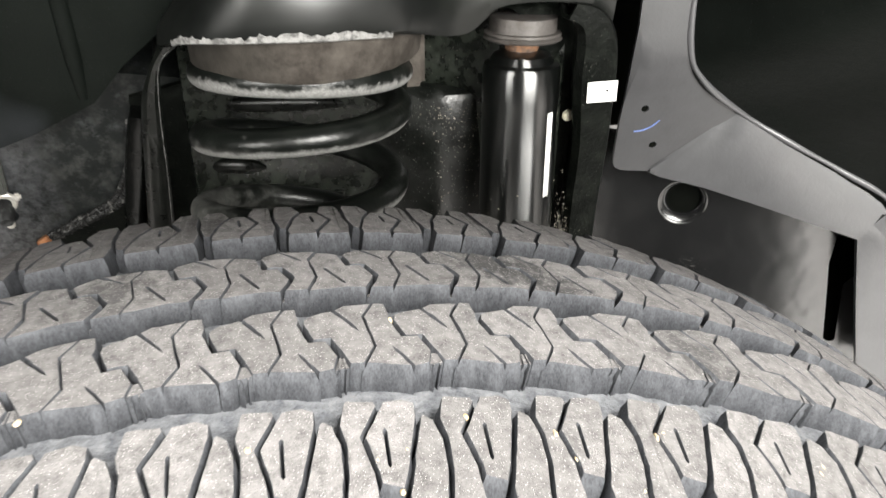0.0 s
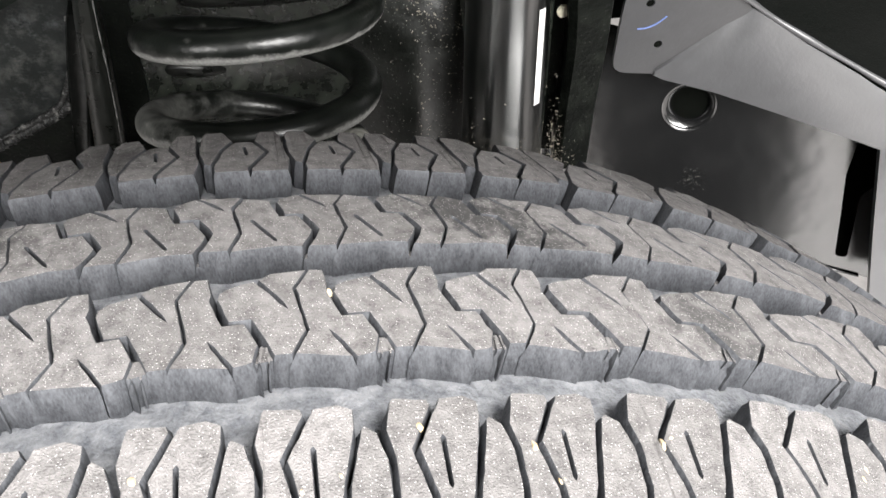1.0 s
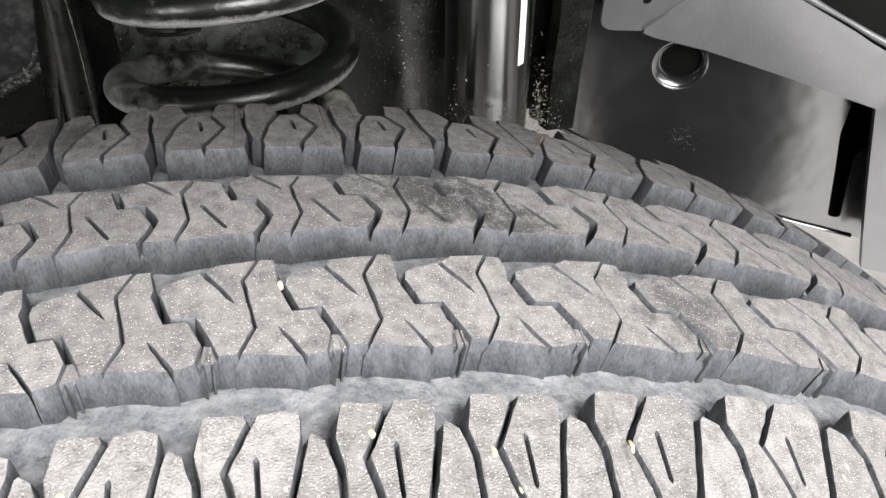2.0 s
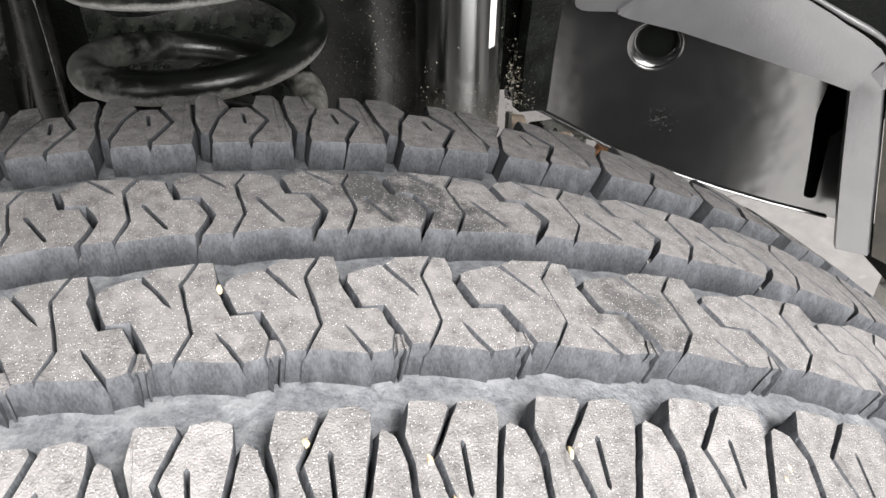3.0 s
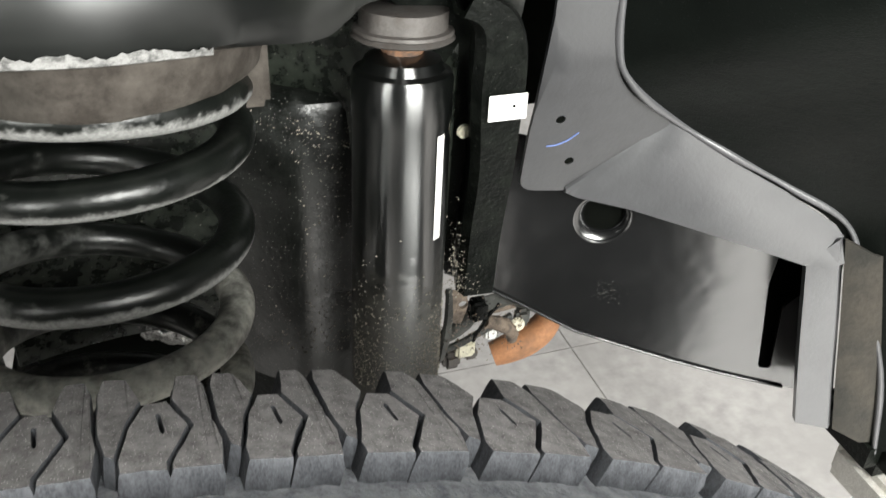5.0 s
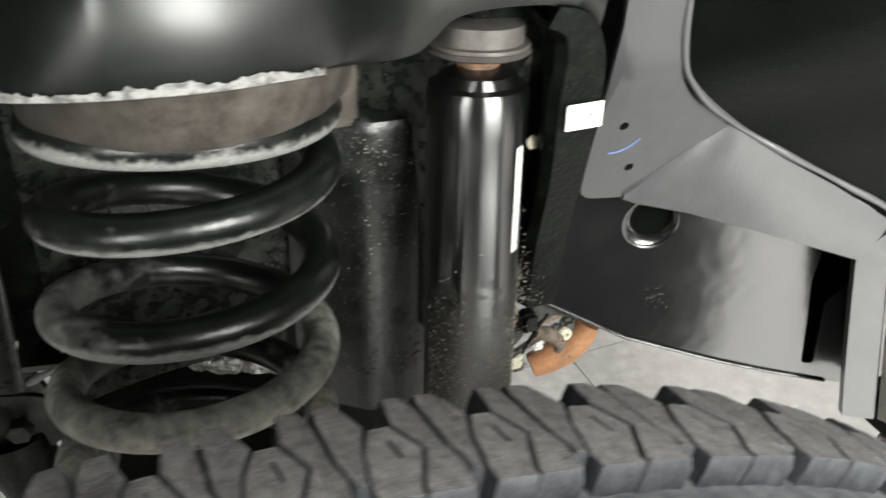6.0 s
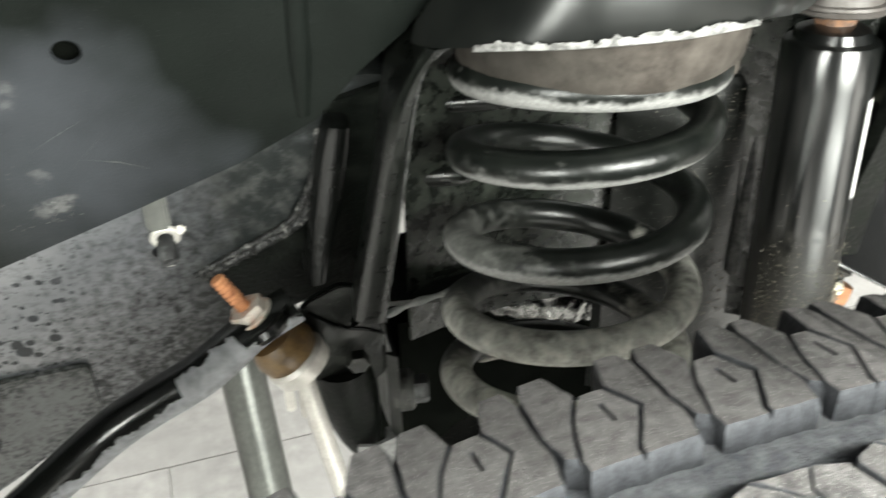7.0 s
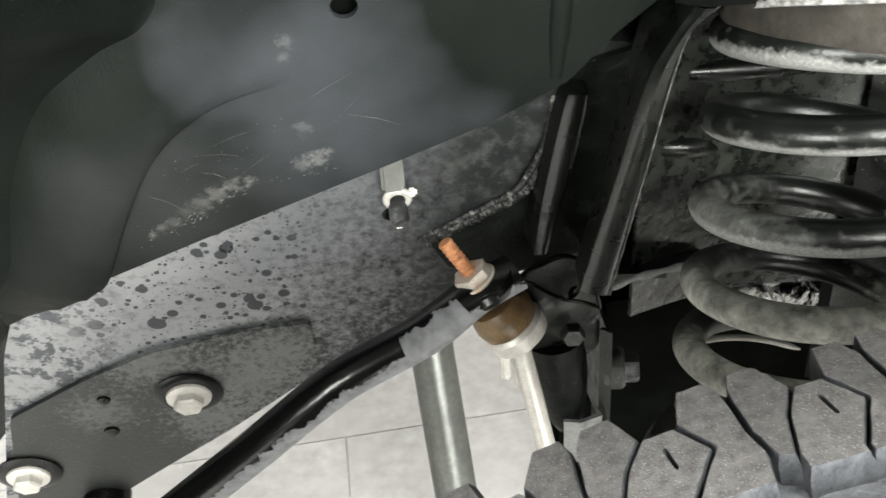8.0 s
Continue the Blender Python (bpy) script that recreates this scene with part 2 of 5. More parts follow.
def dirty(m, name, colour, rough, scale, spread, lo, hi, detail=9):
    """Lays a coat of dirt over a material, as thick as the mesh attribute says, with a ragged edge."""
    n, l = m.node_tree.nodes, m.node_tree.links
    b = n["Principled BSDF"]
    at = n.new("ShaderNodeAttribute")
    at.attribute_name = name
    t = n.new("ShaderNodeTexNoise")
    t.inputs["Scale"].default_value, t.inputs["Detail"].default_value, t.inputs["Roughness"].default_value = scale, detail, 0.68
    l.new(n.new("ShaderNodeTexCoord").outputs["Object"], t.inputs["Vector"])
    add = n.new("ShaderNodeMath")
    add.operation = "MULTIPLY_ADD"
    l.new(t.outputs["Fac"], add.inputs[0])
    add.inputs[1].default_value = spread
    l.new(at.outputs["Fac"], add.inputs[2])
    r = n.new("ShaderNodeMapRange")
    r.inputs["From Min"].default_value, r.inputs["From Max"].default_value = lo + spread / 2, hi + spread / 2
    l.new(add.outputs[0], r.inputs["Value"])
    fine = n.new("ShaderNodeTexNoise")
    fine.inputs["Scale"].default_value, fine.inputs["Detail"].default_value = scale * 3, 6
    l.new(t.inputs["Vector"].links[0].from_socket, fine.inputs["Vector"])
    shade = n.new("ShaderNodeMix")
    shade.data_type = "RGBA"
    harder = n.new("ShaderNodeMapRange")
    harder.inputs["From Min"].default_value, harder.inputs["From Max"].default_value = 0.26, 0.74
    l.new(fine.outputs["Fac"], harder.inputs["Value"])
    l.new(harder.outputs["Result"], shade.inputs["Factor"])
    shade.inputs[6].default_value, shade.inputs[7].default_value = (*(v * 0.62 for v in colour), 1), (*(v * 1.32 for v in colour), 1)
    for socket, value in (("Base Color", shade.outputs[2]), ("Roughness", rough)):
        x = n.new("ShaderNodeMix")
        x.data_type = "RGBA" if socket == "Base Color" else "FLOAT"
        l.new(r.outputs["Result"], x.inputs["Factor"])
        k = 6 if socket == "Base Color" else 2
        l.new(b.inputs[socket].links[0].from_socket, x.inputs[k])
        if isinstance(value, float):
            x.inputs[k + 1].default_value = value
        else:
            l.new(value, x.inputs[k + 1])
        l.new(x.outputs[2 if k == 6 else 0], b.inputs[socket])
    return m


dirty(SPRING, "dust", (0.17, 0.172, 0.16), 0.85, 110, 1.5, 0.40, 1.15)
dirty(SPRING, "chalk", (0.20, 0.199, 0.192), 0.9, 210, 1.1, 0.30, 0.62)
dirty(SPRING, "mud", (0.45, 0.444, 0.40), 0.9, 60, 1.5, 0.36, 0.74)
dirty(GLOSS, "dust", (0.05, 0.048, 0.042), 0.85, 130, 1.2, 0.4, 0.7)
BAR = material("black_bar_paint", (0.00564, 0.00636, 0.00585), 0.2, second=(0.01128, 0.01272, 0.01035), scale=35, cut=(0.55, 0.8), bump=0.0002, bump_scale=160)
dirty(BAR, "flake", (0.24, 0.244, 0.256), 0.75, 45, 0.75, 0.47, 0.51, 4)
STEEL = material("zinc_steel", (0.6, 0.58, 0.54), 0.42, 0.35, second=(0.5, 0.475, 0.44), scale=150, cut=(0.45, 0.7), bump=0.0001)
RUST = material("orange_rust", (0.45, 0.2, 0.09), 0.85, second=(0.26, 0.1, 0.045), scale=260, cut=(0.45, 0.65), bump=0.0004, bump_scale=900)
BUSHING = material("oily_brown_rubber", (0.14, 0.085, 0.03), 0.4, second=(0.06, 0.035, 0.015), scale=70, cut=(0.45, 0.65), bump=0.0005)
WHITE = material("white_paper_label", (0.8, 0.8, 0.78), 0.6, second=(0.72, 0.72, 0.7), scale=120)
CREAM = material("cream_paint_mark", (0.62, 0.59, 0.46), 0.6)
BLUE = material("blue_crayon_mark", (0.12, 0.175, 0.40), 0.7)
STONE = material("pale_gravel", (0.48, 0.41, 0.29), 0.8, second=(0.36, 0.24, 0.12), scale=500, cut=(0.4, 0.7), bump=0.0004, bump_scale=500)
ALLOY = material("grey_mount_metal", (0.085, 0.078, 0.073), 0.5, 0.2, second=(0.06, 0.05, 0.044), scale=120, cut=(0.5, 0.7), bump=0.0003)
FOIL = material("crinkled_foil", (0.24, 0.24, 0.235), 0.22, 1.0, second=(0.16, 0.16, 0.155), scale=90, cut=(0.4, 0.7), bump=0.0025, bump_scale=110)
TILE = material("pale_floor_tile", (0.38, 0.364, 0.357), 0.25, second=(0.36, 0.345, 0.338), scale=5, cut=(0.4, 0.7), bump=0.00005)
GROUT = material("grey_grout", (0.4, 0.39, 0.37), 0.9)
# For the unseen room shell; dark so that little light bounces back.
WALL = material("unseen_wall_grey", (0.11, 0.11, 0.11), 0.8, second=(0.09, 0.09, 0.09), scale=3)
TUBE = material("grey_green_tube", (0.12, 0.124, 0.115), 0.35, 0.55, second=(0.08, 0.083, 0.077), scale=25, cut=(0.45, 0.7), bump=0.0001, bump_scale=200)
DUSTY_TAN = material("dust_caked_bracket", (0.18, 0.14, 0.108), 0.85, second=(0.055, 0.044, 0.036), scale=120, cut=(0.42, 0.66), detail=8, bump=0.0006, bump_scale=400)
TAN = material("dirty_tan_underside", (0.034, 0.029, 0.022), 0.85, second=(0.015, 0.014, 0.011), scale=30, cut=(0.4, 0.65), bump=0.0005)
ORANGE = material("orange_brown_pad", (0.36, 0.165, 0.075), 0.7, second=(0.22, 0.11, 0.055), scale=60, bump=0.0003)
SCUFF = material("chalky_scuff", (0.17, 0.163, 0.152), 0.85, second=(0.08, 0.078, 0.075), scale=300, cut=(0.4, 0.6))
CHALK_EDGE = material("chipped_chalky_edge", (0.25, 0.247, 0.24), 0.9, second=(0.09, 0.089, 0.086), scale=260, cut=(0.45, 0.62), detail=9, bump=0.0008, bump_scale=500)
NUT = material("rust_streaked_zinc", (0.6, 0.55, 0.49), 0.5, 0.3, second=(0.5, 0.22, 0.1), scale=90, cut=(0.5, 0.68), bump=0.0003)
# Pale wear on the leg; on the middle plate's edge a painted reflection.
WORN_GLINT = material("worn_and_glint_edge", (0.12, 0.12, 0.117), 0.6, second=(0.03, 0.03, 0.03), scale=150, cut=(0.42, 0.6), detail=9, bump=0.0003)
STRIP = material("dusty_grey_edge", (0.2, 0.2, 0.197), 0.4, second=(0.08, 0.08, 0.078), scale=60, cut=(0.45, 0.7), detail=9, rough2=0.6, bump=0.0003, bump_scale=300)
LEG_BLACK = material("smooth_satin_black", (0.0026, 0.0031, 0.0026), 0.27, second=(0.0062, 0.0074, 0.0058), scale=130, cut=(0.4, 0.8), detail=9, rough2=0.42, bump=0.0002, bump_scale=200)
WELD = material("scorched_weld", (0.012, 0.0122, 0.012), 0.45, second=(0.17, 0.168, 0.16), scale=230, cut=(0.56, 0.66), detail=9, rough2=0.85, bump=0.0012, bump_scale=420)
AXLE = material("dust_caked_black_steel", (0.014, 0.0145, 0.013), 0.5, second=(0.085, 0.086, 0.078), scale=60, cut=(0.40, 0.78), detail=11, rough2=0.9, bump=0.0006, bump_scale=240, speck=(0.25, 0.245, 0.22), speck_scale=320, speck_size=0.12)
BRACKET = material("flecked_black_steel", (0.00376, 0.004664, 0.00369), 0.36, second=(0.02068, 0.02438, 0.0189), scale=80, cut=(0.46, 0.74), detail=10, rough2=0.7, bump=0.0005, bump_scale=260, speck=(0.2, 0.2, 0.185), speck_scale=420, speck_size=0.12)
MIDDLE = material("freckled_satin_black", (0.0026, 0.0033, 0.0027), 0.3, second=(0.0080, 0.0096, 0.0077), scale=60, cut=(0.42, 0.72), detail=10, rough2=0.55, bump=0.0004, bump_scale=260, speck=(0.17, 0.17, 0.155), speck_scale=430, speck_size=0.15, spec=0.7)
SAND = material("pale_sand", (0.29, 0.265, 0.22), 0.9, second=(0.12, 0.11, 0.09), scale=400)
PANEL = material("satin_dark_panel", (0.0075, 0.0077, 0.0080), 0.19, second=(0.011, 0.0112, 0.0114), scale=25, cut=(0.5, 0.8), detail=9, rough2=0.26, grain=0.05, bump=0.0003, bump_scale=60, bump_detail=1.0, spec=0.65, ior=1.75)
CUP = material("wavy_black_paint", (0.0047, 0.0053, 0.0050), 0.33, second=(0.00752, 0.00848, 0.0072), scale=22, cut=(0.4, 0.75), rough2=0.44, bump=0.0022, bump_scale=24, bump_detail=0.0, coarse=0.0, spec=0.6)
# Near-black without gloss: mostly stands in for shade in holes and gaps.
DARK = material("flat_shade_black", (0.00282, 0.00318, 0.0027), 0.9, second=(0.0047, 0.0053, 0.0045), scale=20, spec=0.0)
BACK = material("streaked_black_plate", (0.0046, 0.0058, 0.0046), 0.24, second=(0.036, 0.043, 0.033), scale=110, cut=(0.44, 0.78), detail=11, rough2=0.5, bump=0.0006, bump_scale=120, speck=(0.22, 0.215, 0.19), speck_scale=300, speck_size=0.11, spec=0.6)
DULL_RUST = material("dull_brown_rust", (0.2, 0.1, 0.05), 0.85, second=(0.06, 0.04, 0.03), scale=200, cut=(0.4, 0.6), bump=0.0004)


# ---- mesh helpers ----
def fill(bm, rings, way, mat=0):
    """Faces between an outer ring of vertices and the rings of holes within it."""
    u, v, _ = frame_axes(way)
    flat = [[Vector((w.co.dot(u), w.co.dot(v), 0)) for w in ring] for ring in rings]
    every = [w for ring in rings for w in ring]
    made = []
    for tri in tessellate_polygon(flat):
        if len(set(tri)) == 3:
            f = bm.faces.get([every[k] for k in tri]) or bm.faces.new([every[k] for k in tri])
            f.material_index = mat
            made.append(f)
    return made


def finish(bm, name, mats, smooth=True, angle=35):
    me = bpy.data.meshes.new(name)
    bm.normal_update()
    bm.to_mesh(me)
    bm.free()
    for m in mats if isinstance(mats, (list, tuple)) else (mats,):
        me.materials.append(m)
    if smooth:
        me.polygons.foreach_set("use_smooth", [True] * len(me.polygons))
        me.set_sharp_from_angle(angle=radians(angle))
    return me


def part(name, bm, mats, parent=None, label="", smooth=True, angle=35):
    ob = new(name, finish(bm, name, mats, smooth, angle))
    if parent:
        ob.parent = parent
        ob.matrix_parent_inverse = parent.matrix_basis.inverted()
    if label:
        tagged(ob, label)
    return ob


def thing(name, place, label, category, group="", kind=""):
    ob = new(name)
    ob.empty_display_size = 0.05
    ob.matrix_basis = pose(*place)
    return tagged(ob, label, category, group, kind)


def frame_axes(way, hint=(0, 0, 1)):
    w = Vector(way).normalized()
    h = Vector(hint) if abs(w.dot(Vector(hint))) < 0.95 else Vector((1, 0, 0))
    u = h.cross(w).normalized()
    return u, w.cross(u), w


def revolve(profile, place, way, segments=48, bm=None, mat=0, wobble=0.0, caps=True):
    """Turns (radius, height) pairs round the line through place along way."""
    bm = bm or bmesh.new()
    u, v, w = frame_axes(way)
    rings = []
    for r, h in profile:
        ring = []
        for k in range(segments):
            a = 2 * math.pi * k / segments
            rr = r * (1 + wobble * noise.noise(Vector((math.cos(a) * 2, math.sin(a) * 2, h * 40))))
            ring.append(bm.verts.new(Vector(place) + u * (rr * math.cos(a)) + v * (rr * math.sin(a)) + w * h))
        rings.append(ring)
    for a, b in zip(rings, rings[1:]):
        for k in range(segments):
            bm.faces.new((a[k], a[(k + 1) % segments], b[(k + 1) % segments], b[k])).material_index = mat
    for ring, flip in ((rings[0], True), (rings[-1], False)):
        if caps and profile[0 if flip else -1][0] > 1e-5:
            bm.faces.new(ring[::-1] if flip else ring).material_index = mat
    return bm


def tube(points, radius, segments=16, bm=None, squash=None, mat=0):
    """A tube along points; radius may be a list."""
    bm = bm or bmesh.new()
    pts = [Vector(p) for p in points]
    radii = radius if isinstance(radius, (list, tuple)) else [radius] * len(pts)
    rings, u = [], None
    for k, p in enumerate(pts):
        way = (pts[min(k + 1, len(pts) - 1)] - pts[max(k - 1, 0)]).normalized()
        u = frame_axes(way)[0] if u is None else (u - way * u.dot(way)).normalized()
        v = way.cross(u)
        s = squash[k] if squash else 1.0
        rings.append([bm.verts.new(p + u * (radii[k] * math.cos(a)) + v * (radii[k] * s * math.sin(a))) for a in (2 * math.pi * j / segments for j in range(segments))])
    for a, b in zip(rings, rings[1:]):
        for k in range(segments):
            bm.faces.new((a[k], a[(k + 1) % segments], b[(k + 1) % segments], b[k])).material_index = mat
    bm.faces.new(rings[0][::-1])
    bm.faces.new(rings[-1])
    return bm


def spline(points, steps=8):
    """Catmull-Rom through the points."""
    p = [Vector(q) for q in points]
    p = [p[0] * 2 - p[1], *p, p[-1] * 2 - p[-2]]
    out = []
    for a, b, c, d in zip(p, p[1:], p[2:], p[3:]):
        for k in range(steps):
            t = k / steps
            out.append(0.5 * (2 * b + (c - a) * t + (2 * a - 5 * b + 4 * c - d) * t * t + (3 * b - a - 3 * c + d) * t**3))
    return out + [p[-2]]


def loft(rows, thick=0.0015, bm=None, push=None, closed=False):
    """A sheet of metal through rows of points, with a back side set off by thick."""
    bm = bm or bmesh.new()
    grid = [[bm.verts.new(Vector(p)) for p in row] for row in rows]
    for a, b in zip(grid, grid[1:]):
        for k in range(len(a) - 1):
            bm.faces.new((a[k], a[k + 1], b[k + 1], b[k]))
    bm.normal_update()
    if thick:
        bmesh.ops.solidify(bm, geom=bm.faces[:], thickness=thick)
    return bm


def flat_fill(loops, way, thick, bm=None, bevel=0.0):
    """A plate bounded by the first loop with the further loops as holes, thickened along way."""
    bm = bm or bmesh.new()
    walls, w = [], Vector(way).normalized()
    for loop in loops:
        walls.append([bm.verts.new(Vector(p)) for p in loop])
    front = fill(bm, walls, w)
    low = {v: bm.verts.new(v.co + w * thick) for vs in walls for v in vs}
    for f in front:
        bm.faces.new([low[v] for v in reversed(f.verts)])
    for vs in walls:
        for k in range(len(vs)):
            a, b = vs[k], vs[(k + 1) % len(vs)]
            bm.faces.new((a, b, low[b], low[a]))
    bmesh.ops.recalc_face_normals(bm, faces=bm.faces[:])
    return bm


def inside(p, loop):
    hit = False
    for a, b in zip(loop, loop[1:] + loop[:1]):
        if (a[1] > p[1]) != (b[1] > p[1]) and p[0] < (b[0] - a[0]) * (p[1] - a[1]) / (b[1] - a[1]) + a[0]:
            hit = not hit
    return hit


def drape(loops, depth, thick, step=0.008, bm=None):
    """A curved sheet over the x-z plane: depth(x, z) gives its y; the first loop bounds it, the others are holes."""
    bm = bm or bmesh.new()
    pts, edges = [], []
    for loop in loops:
        n0 = len(pts)
        pts += [Vector(p) for p in loop]
        edges += [(n0 + k, n0 + (k + 1) % len(loop)) for k in range(len(loop))]
    xs, zs = [p[0] for p in loops[0]], [p[1] for p in loops[0]]
    for i in range(int((max(xs) - min(xs)) / step)):
        for j in range(int((max(zs) - min(zs)) / step)):
            p = (min(xs) + (i + 0.5) * step, min(zs) + (j + 0.5) * step)
            near = min(math.dist(p, q) for loop in loops for q in loop)
            if near > step * 0.45 and inside(p, loops[0]) and not any(inside(p, h) for h in loops[1:]):
                pts.append(Vector(p))
    co, _, tris, *_ = delaunay_2d_cdt(pts, edges, [], 1, 1e-7)
    front = [bm.verts.new((p.x, depth(p.x, p.y), p.y)) for p in co]
    back = [bm.verts.new((p.x, depth(p.x, p.y) + thick, p.y)) for p in co]
    rim = {}
    for t in tris:
        c = [sum(co[k][i] for k in t) / 3 for i in (0, 1)]
        if not inside(c, loops[0]) or any(inside(c, h) for h in loops[1:]):
            continue
        bm.faces.new([front[k] for k in t])
        bm.faces.new([back[k] for k in reversed(t)])
        for a, b in zip(t, t[1:] + t[:1]):
            if (b, a) in rim:
                del rim[(b, a)]
            else:
                rim[(a, b)] = True
    for a, b in rim:
        bm.faces.new((front[a], back[a], back[b], front[b]))
    for v in [v for v in bm.verts if not v.link_faces]:
        bm.verts.remove(v)
    bmesh.ops.recalc_face_normals(bm, faces=bm.faces[:])
    return bm


def round2(points, radius, steps=4):
    return [(p.x, p.y) for p in smooth_corner([Vector((a, b, 0)) for a, b in points], radius, steps)]


def circle2(x, z, r, count=24):
    return [(x + r * math.cos(2 * math.pi * k / count), z + r * math.sin(2 * math.pi * k / count)) for k in range(count)]


def grains(place, count, seed, size=(0.0004, 0.0011)):
    """Small angular grains at the places that place(random) gives."""
    bm, r = bmesh.new(), random.Random(seed)
    for _ in range(count):
        p, q = Vector(place(r)), r.uniform(*size)
        vs = [bm.verts.new(p + Vector((r.uniform(-1, 1), r.uniform(-1, 1), r.uniform(-1, 1))) * q) for _ in range(4)]
        for f in ((0, 1, 2), (0, 2, 3), (0, 3, 1), (1, 3, 2)):
            bm.faces.new([vs[k] for k in f])
    bmesh.ops.recalc_face_normals(bm, faces=bm.faces[:])
    return bm


def ring_points(place, way, radius, count=24, stretch=1.0):
    u, v, _ = frame_axes(way)
    return [Vector(place) + u * (radius * stretch * math.cos(a)) + v * (radius * math.sin(a)) for a in (2 * math.pi * k / count for k in range(count))]


def smooth_corner(points, radius=0.01, steps=4):
    """Rounds the corners of a closed loop."""
    out, p = [], [Vector(q) for q in points]
    for k, b in enumerate(p):
        a, c = p[k - 1], p[(k + 1) % len(p)]
        r = min(radius, (a - b).length * 0.45, (c - b).length * 0.45)
        s, e = b + (a - b).normalized() * r, b + (c - b).normalized() * r
        out += [s * (1 - t) ** 2 + b * 2 * t * (1 - t) + e * t * t for t in (j / steps for j in range(steps + 1))]
    return out


def box(lo, hi, bm=None, bevel=0.002):
    bm = bm or bmesh.new()
    made = bmesh.ops.create_cube(bm, size=1.0)["verts"]
    for v in made:
        v.co = Vector([a + (b - a) * (c + 0.5) for a, b, c in zip(lo, hi, v.co)])
    if bevel:
        bmesh.ops.bevel(bm, geom=list({e for v in made for e in v.link_edges}), offset=bevel, segments=2, affect="EDGES")
    return bm


def hexagon(place, way, radius, height, bm=None):
    return revolve([(radius, 0), (radius, height * 0.8), (radius * 0.85, height)], place, way, 6, bm)


# ---- the workshop: floor, and unseen dark walls and ceiling that hold back fill ----
JOINT = 0.002
floor = part("floor", box((-3.5, -3.5, -0.1), (3.7, 4.0, -0.004), bevel=0), GROUT)
tagged(floor, "pale glossy tiled workshop floor with grey joints", "floor", kind="structure")
for name, lo, hi in (("wall_south", (-3.6, -3.6, -0.1), (3.8, -3.5, 3.0)), ("wall_north", (-3.6, 4.0, -0.1), (3.8, 4.1, 3.0)),
                     ("wall_west", (-3.6, -3.5, -0.1), (-3.5, 4.0, 3.0)), ("wall_east", (3.7, -3.5, -0.1), (3.8, 4.0, 3.0))):
    tagged(part(name, box(lo, hi, bevel=0), WALL), "unseen plain dark grey wall that keeps fill light low", "wall", kind="structure")
tagged(part("ceiling", box((-3.6, -3.6, 3.0), (3.8, 4.1, 3.1), bevel=0), WALL), "unseen plain dark grey ceiling that keeps fill light low", "ceiling", kind="structure")


# ---- the tyre ----
TC, R_CROWN, MID, BOW = Vector((0, 0, 0.43)), 0.4305, -0.0275, 1.6
PITCH = [-30.3, -24.8, -19.3, -13.9, -9.3, -4.8, -0.77, 2.83, 6.43, 10.09, 13.76, 18.24, 23.28, 29.37, 35.15]
rng = random.Random(4)
while PITCH[-1] < 325.5:
    PITCH.append(PITCH[-1] + rng.choice((3.7, 4.4, 5.2)))
PITCH = [p if k < 15 else 35.15 + (p - 35.15) * (329.7 - 35.15) / (PITCH[-1] - 35.15) for k, p in enumerate(PITCH)]
COUNT = len(PITCH) - 1


def on_tyre(a, v, lift=0.0):
    """The place at pitch a, v metres across, lift metres over the worn surface."""
    k = math.floor(a)
    turn_, j = divmod(k, COUNT)
    lo = PITCH[j]
    th = radians(360 * turn_ + lo + (PITCH[j + 1] - lo) * (a - k))
    off = v - MID
    r = R_CROWN - BOW * off * off - (70 * max(0, abs(off) - 0.0905) ** 2) + lift
    return TC + Vector((r * math.sin(th), v, r * math.cos(th)))


GAP = 0.02
BD_R = [(0.615, 1.5), (0.68, -6), (0.86, -6.3), (0.975, -14), (0.93, -17.5), (0.84, -22)]
SIPE_R = [(1.33, 5), (1.212, -1.4), (1.265, -13.9), (1.14, -22.5)]
BD_Q = [(0, -38.5), (-0.02, -41), (0.065, -49.3), (0.25, -49.2), (0.36, -58.5), (0.36, -61)]
SIPE_Q = [(0.823, -32), (0.673, -39.1), (0.735, -53.5), (0.586, -60.8)]
BD_P = [(0.06, -84.5), (0.12, -92), (0.06, -100), (0.0, -117)]


def moved(points, by):
    return [(a + by, v) for a, v in points]


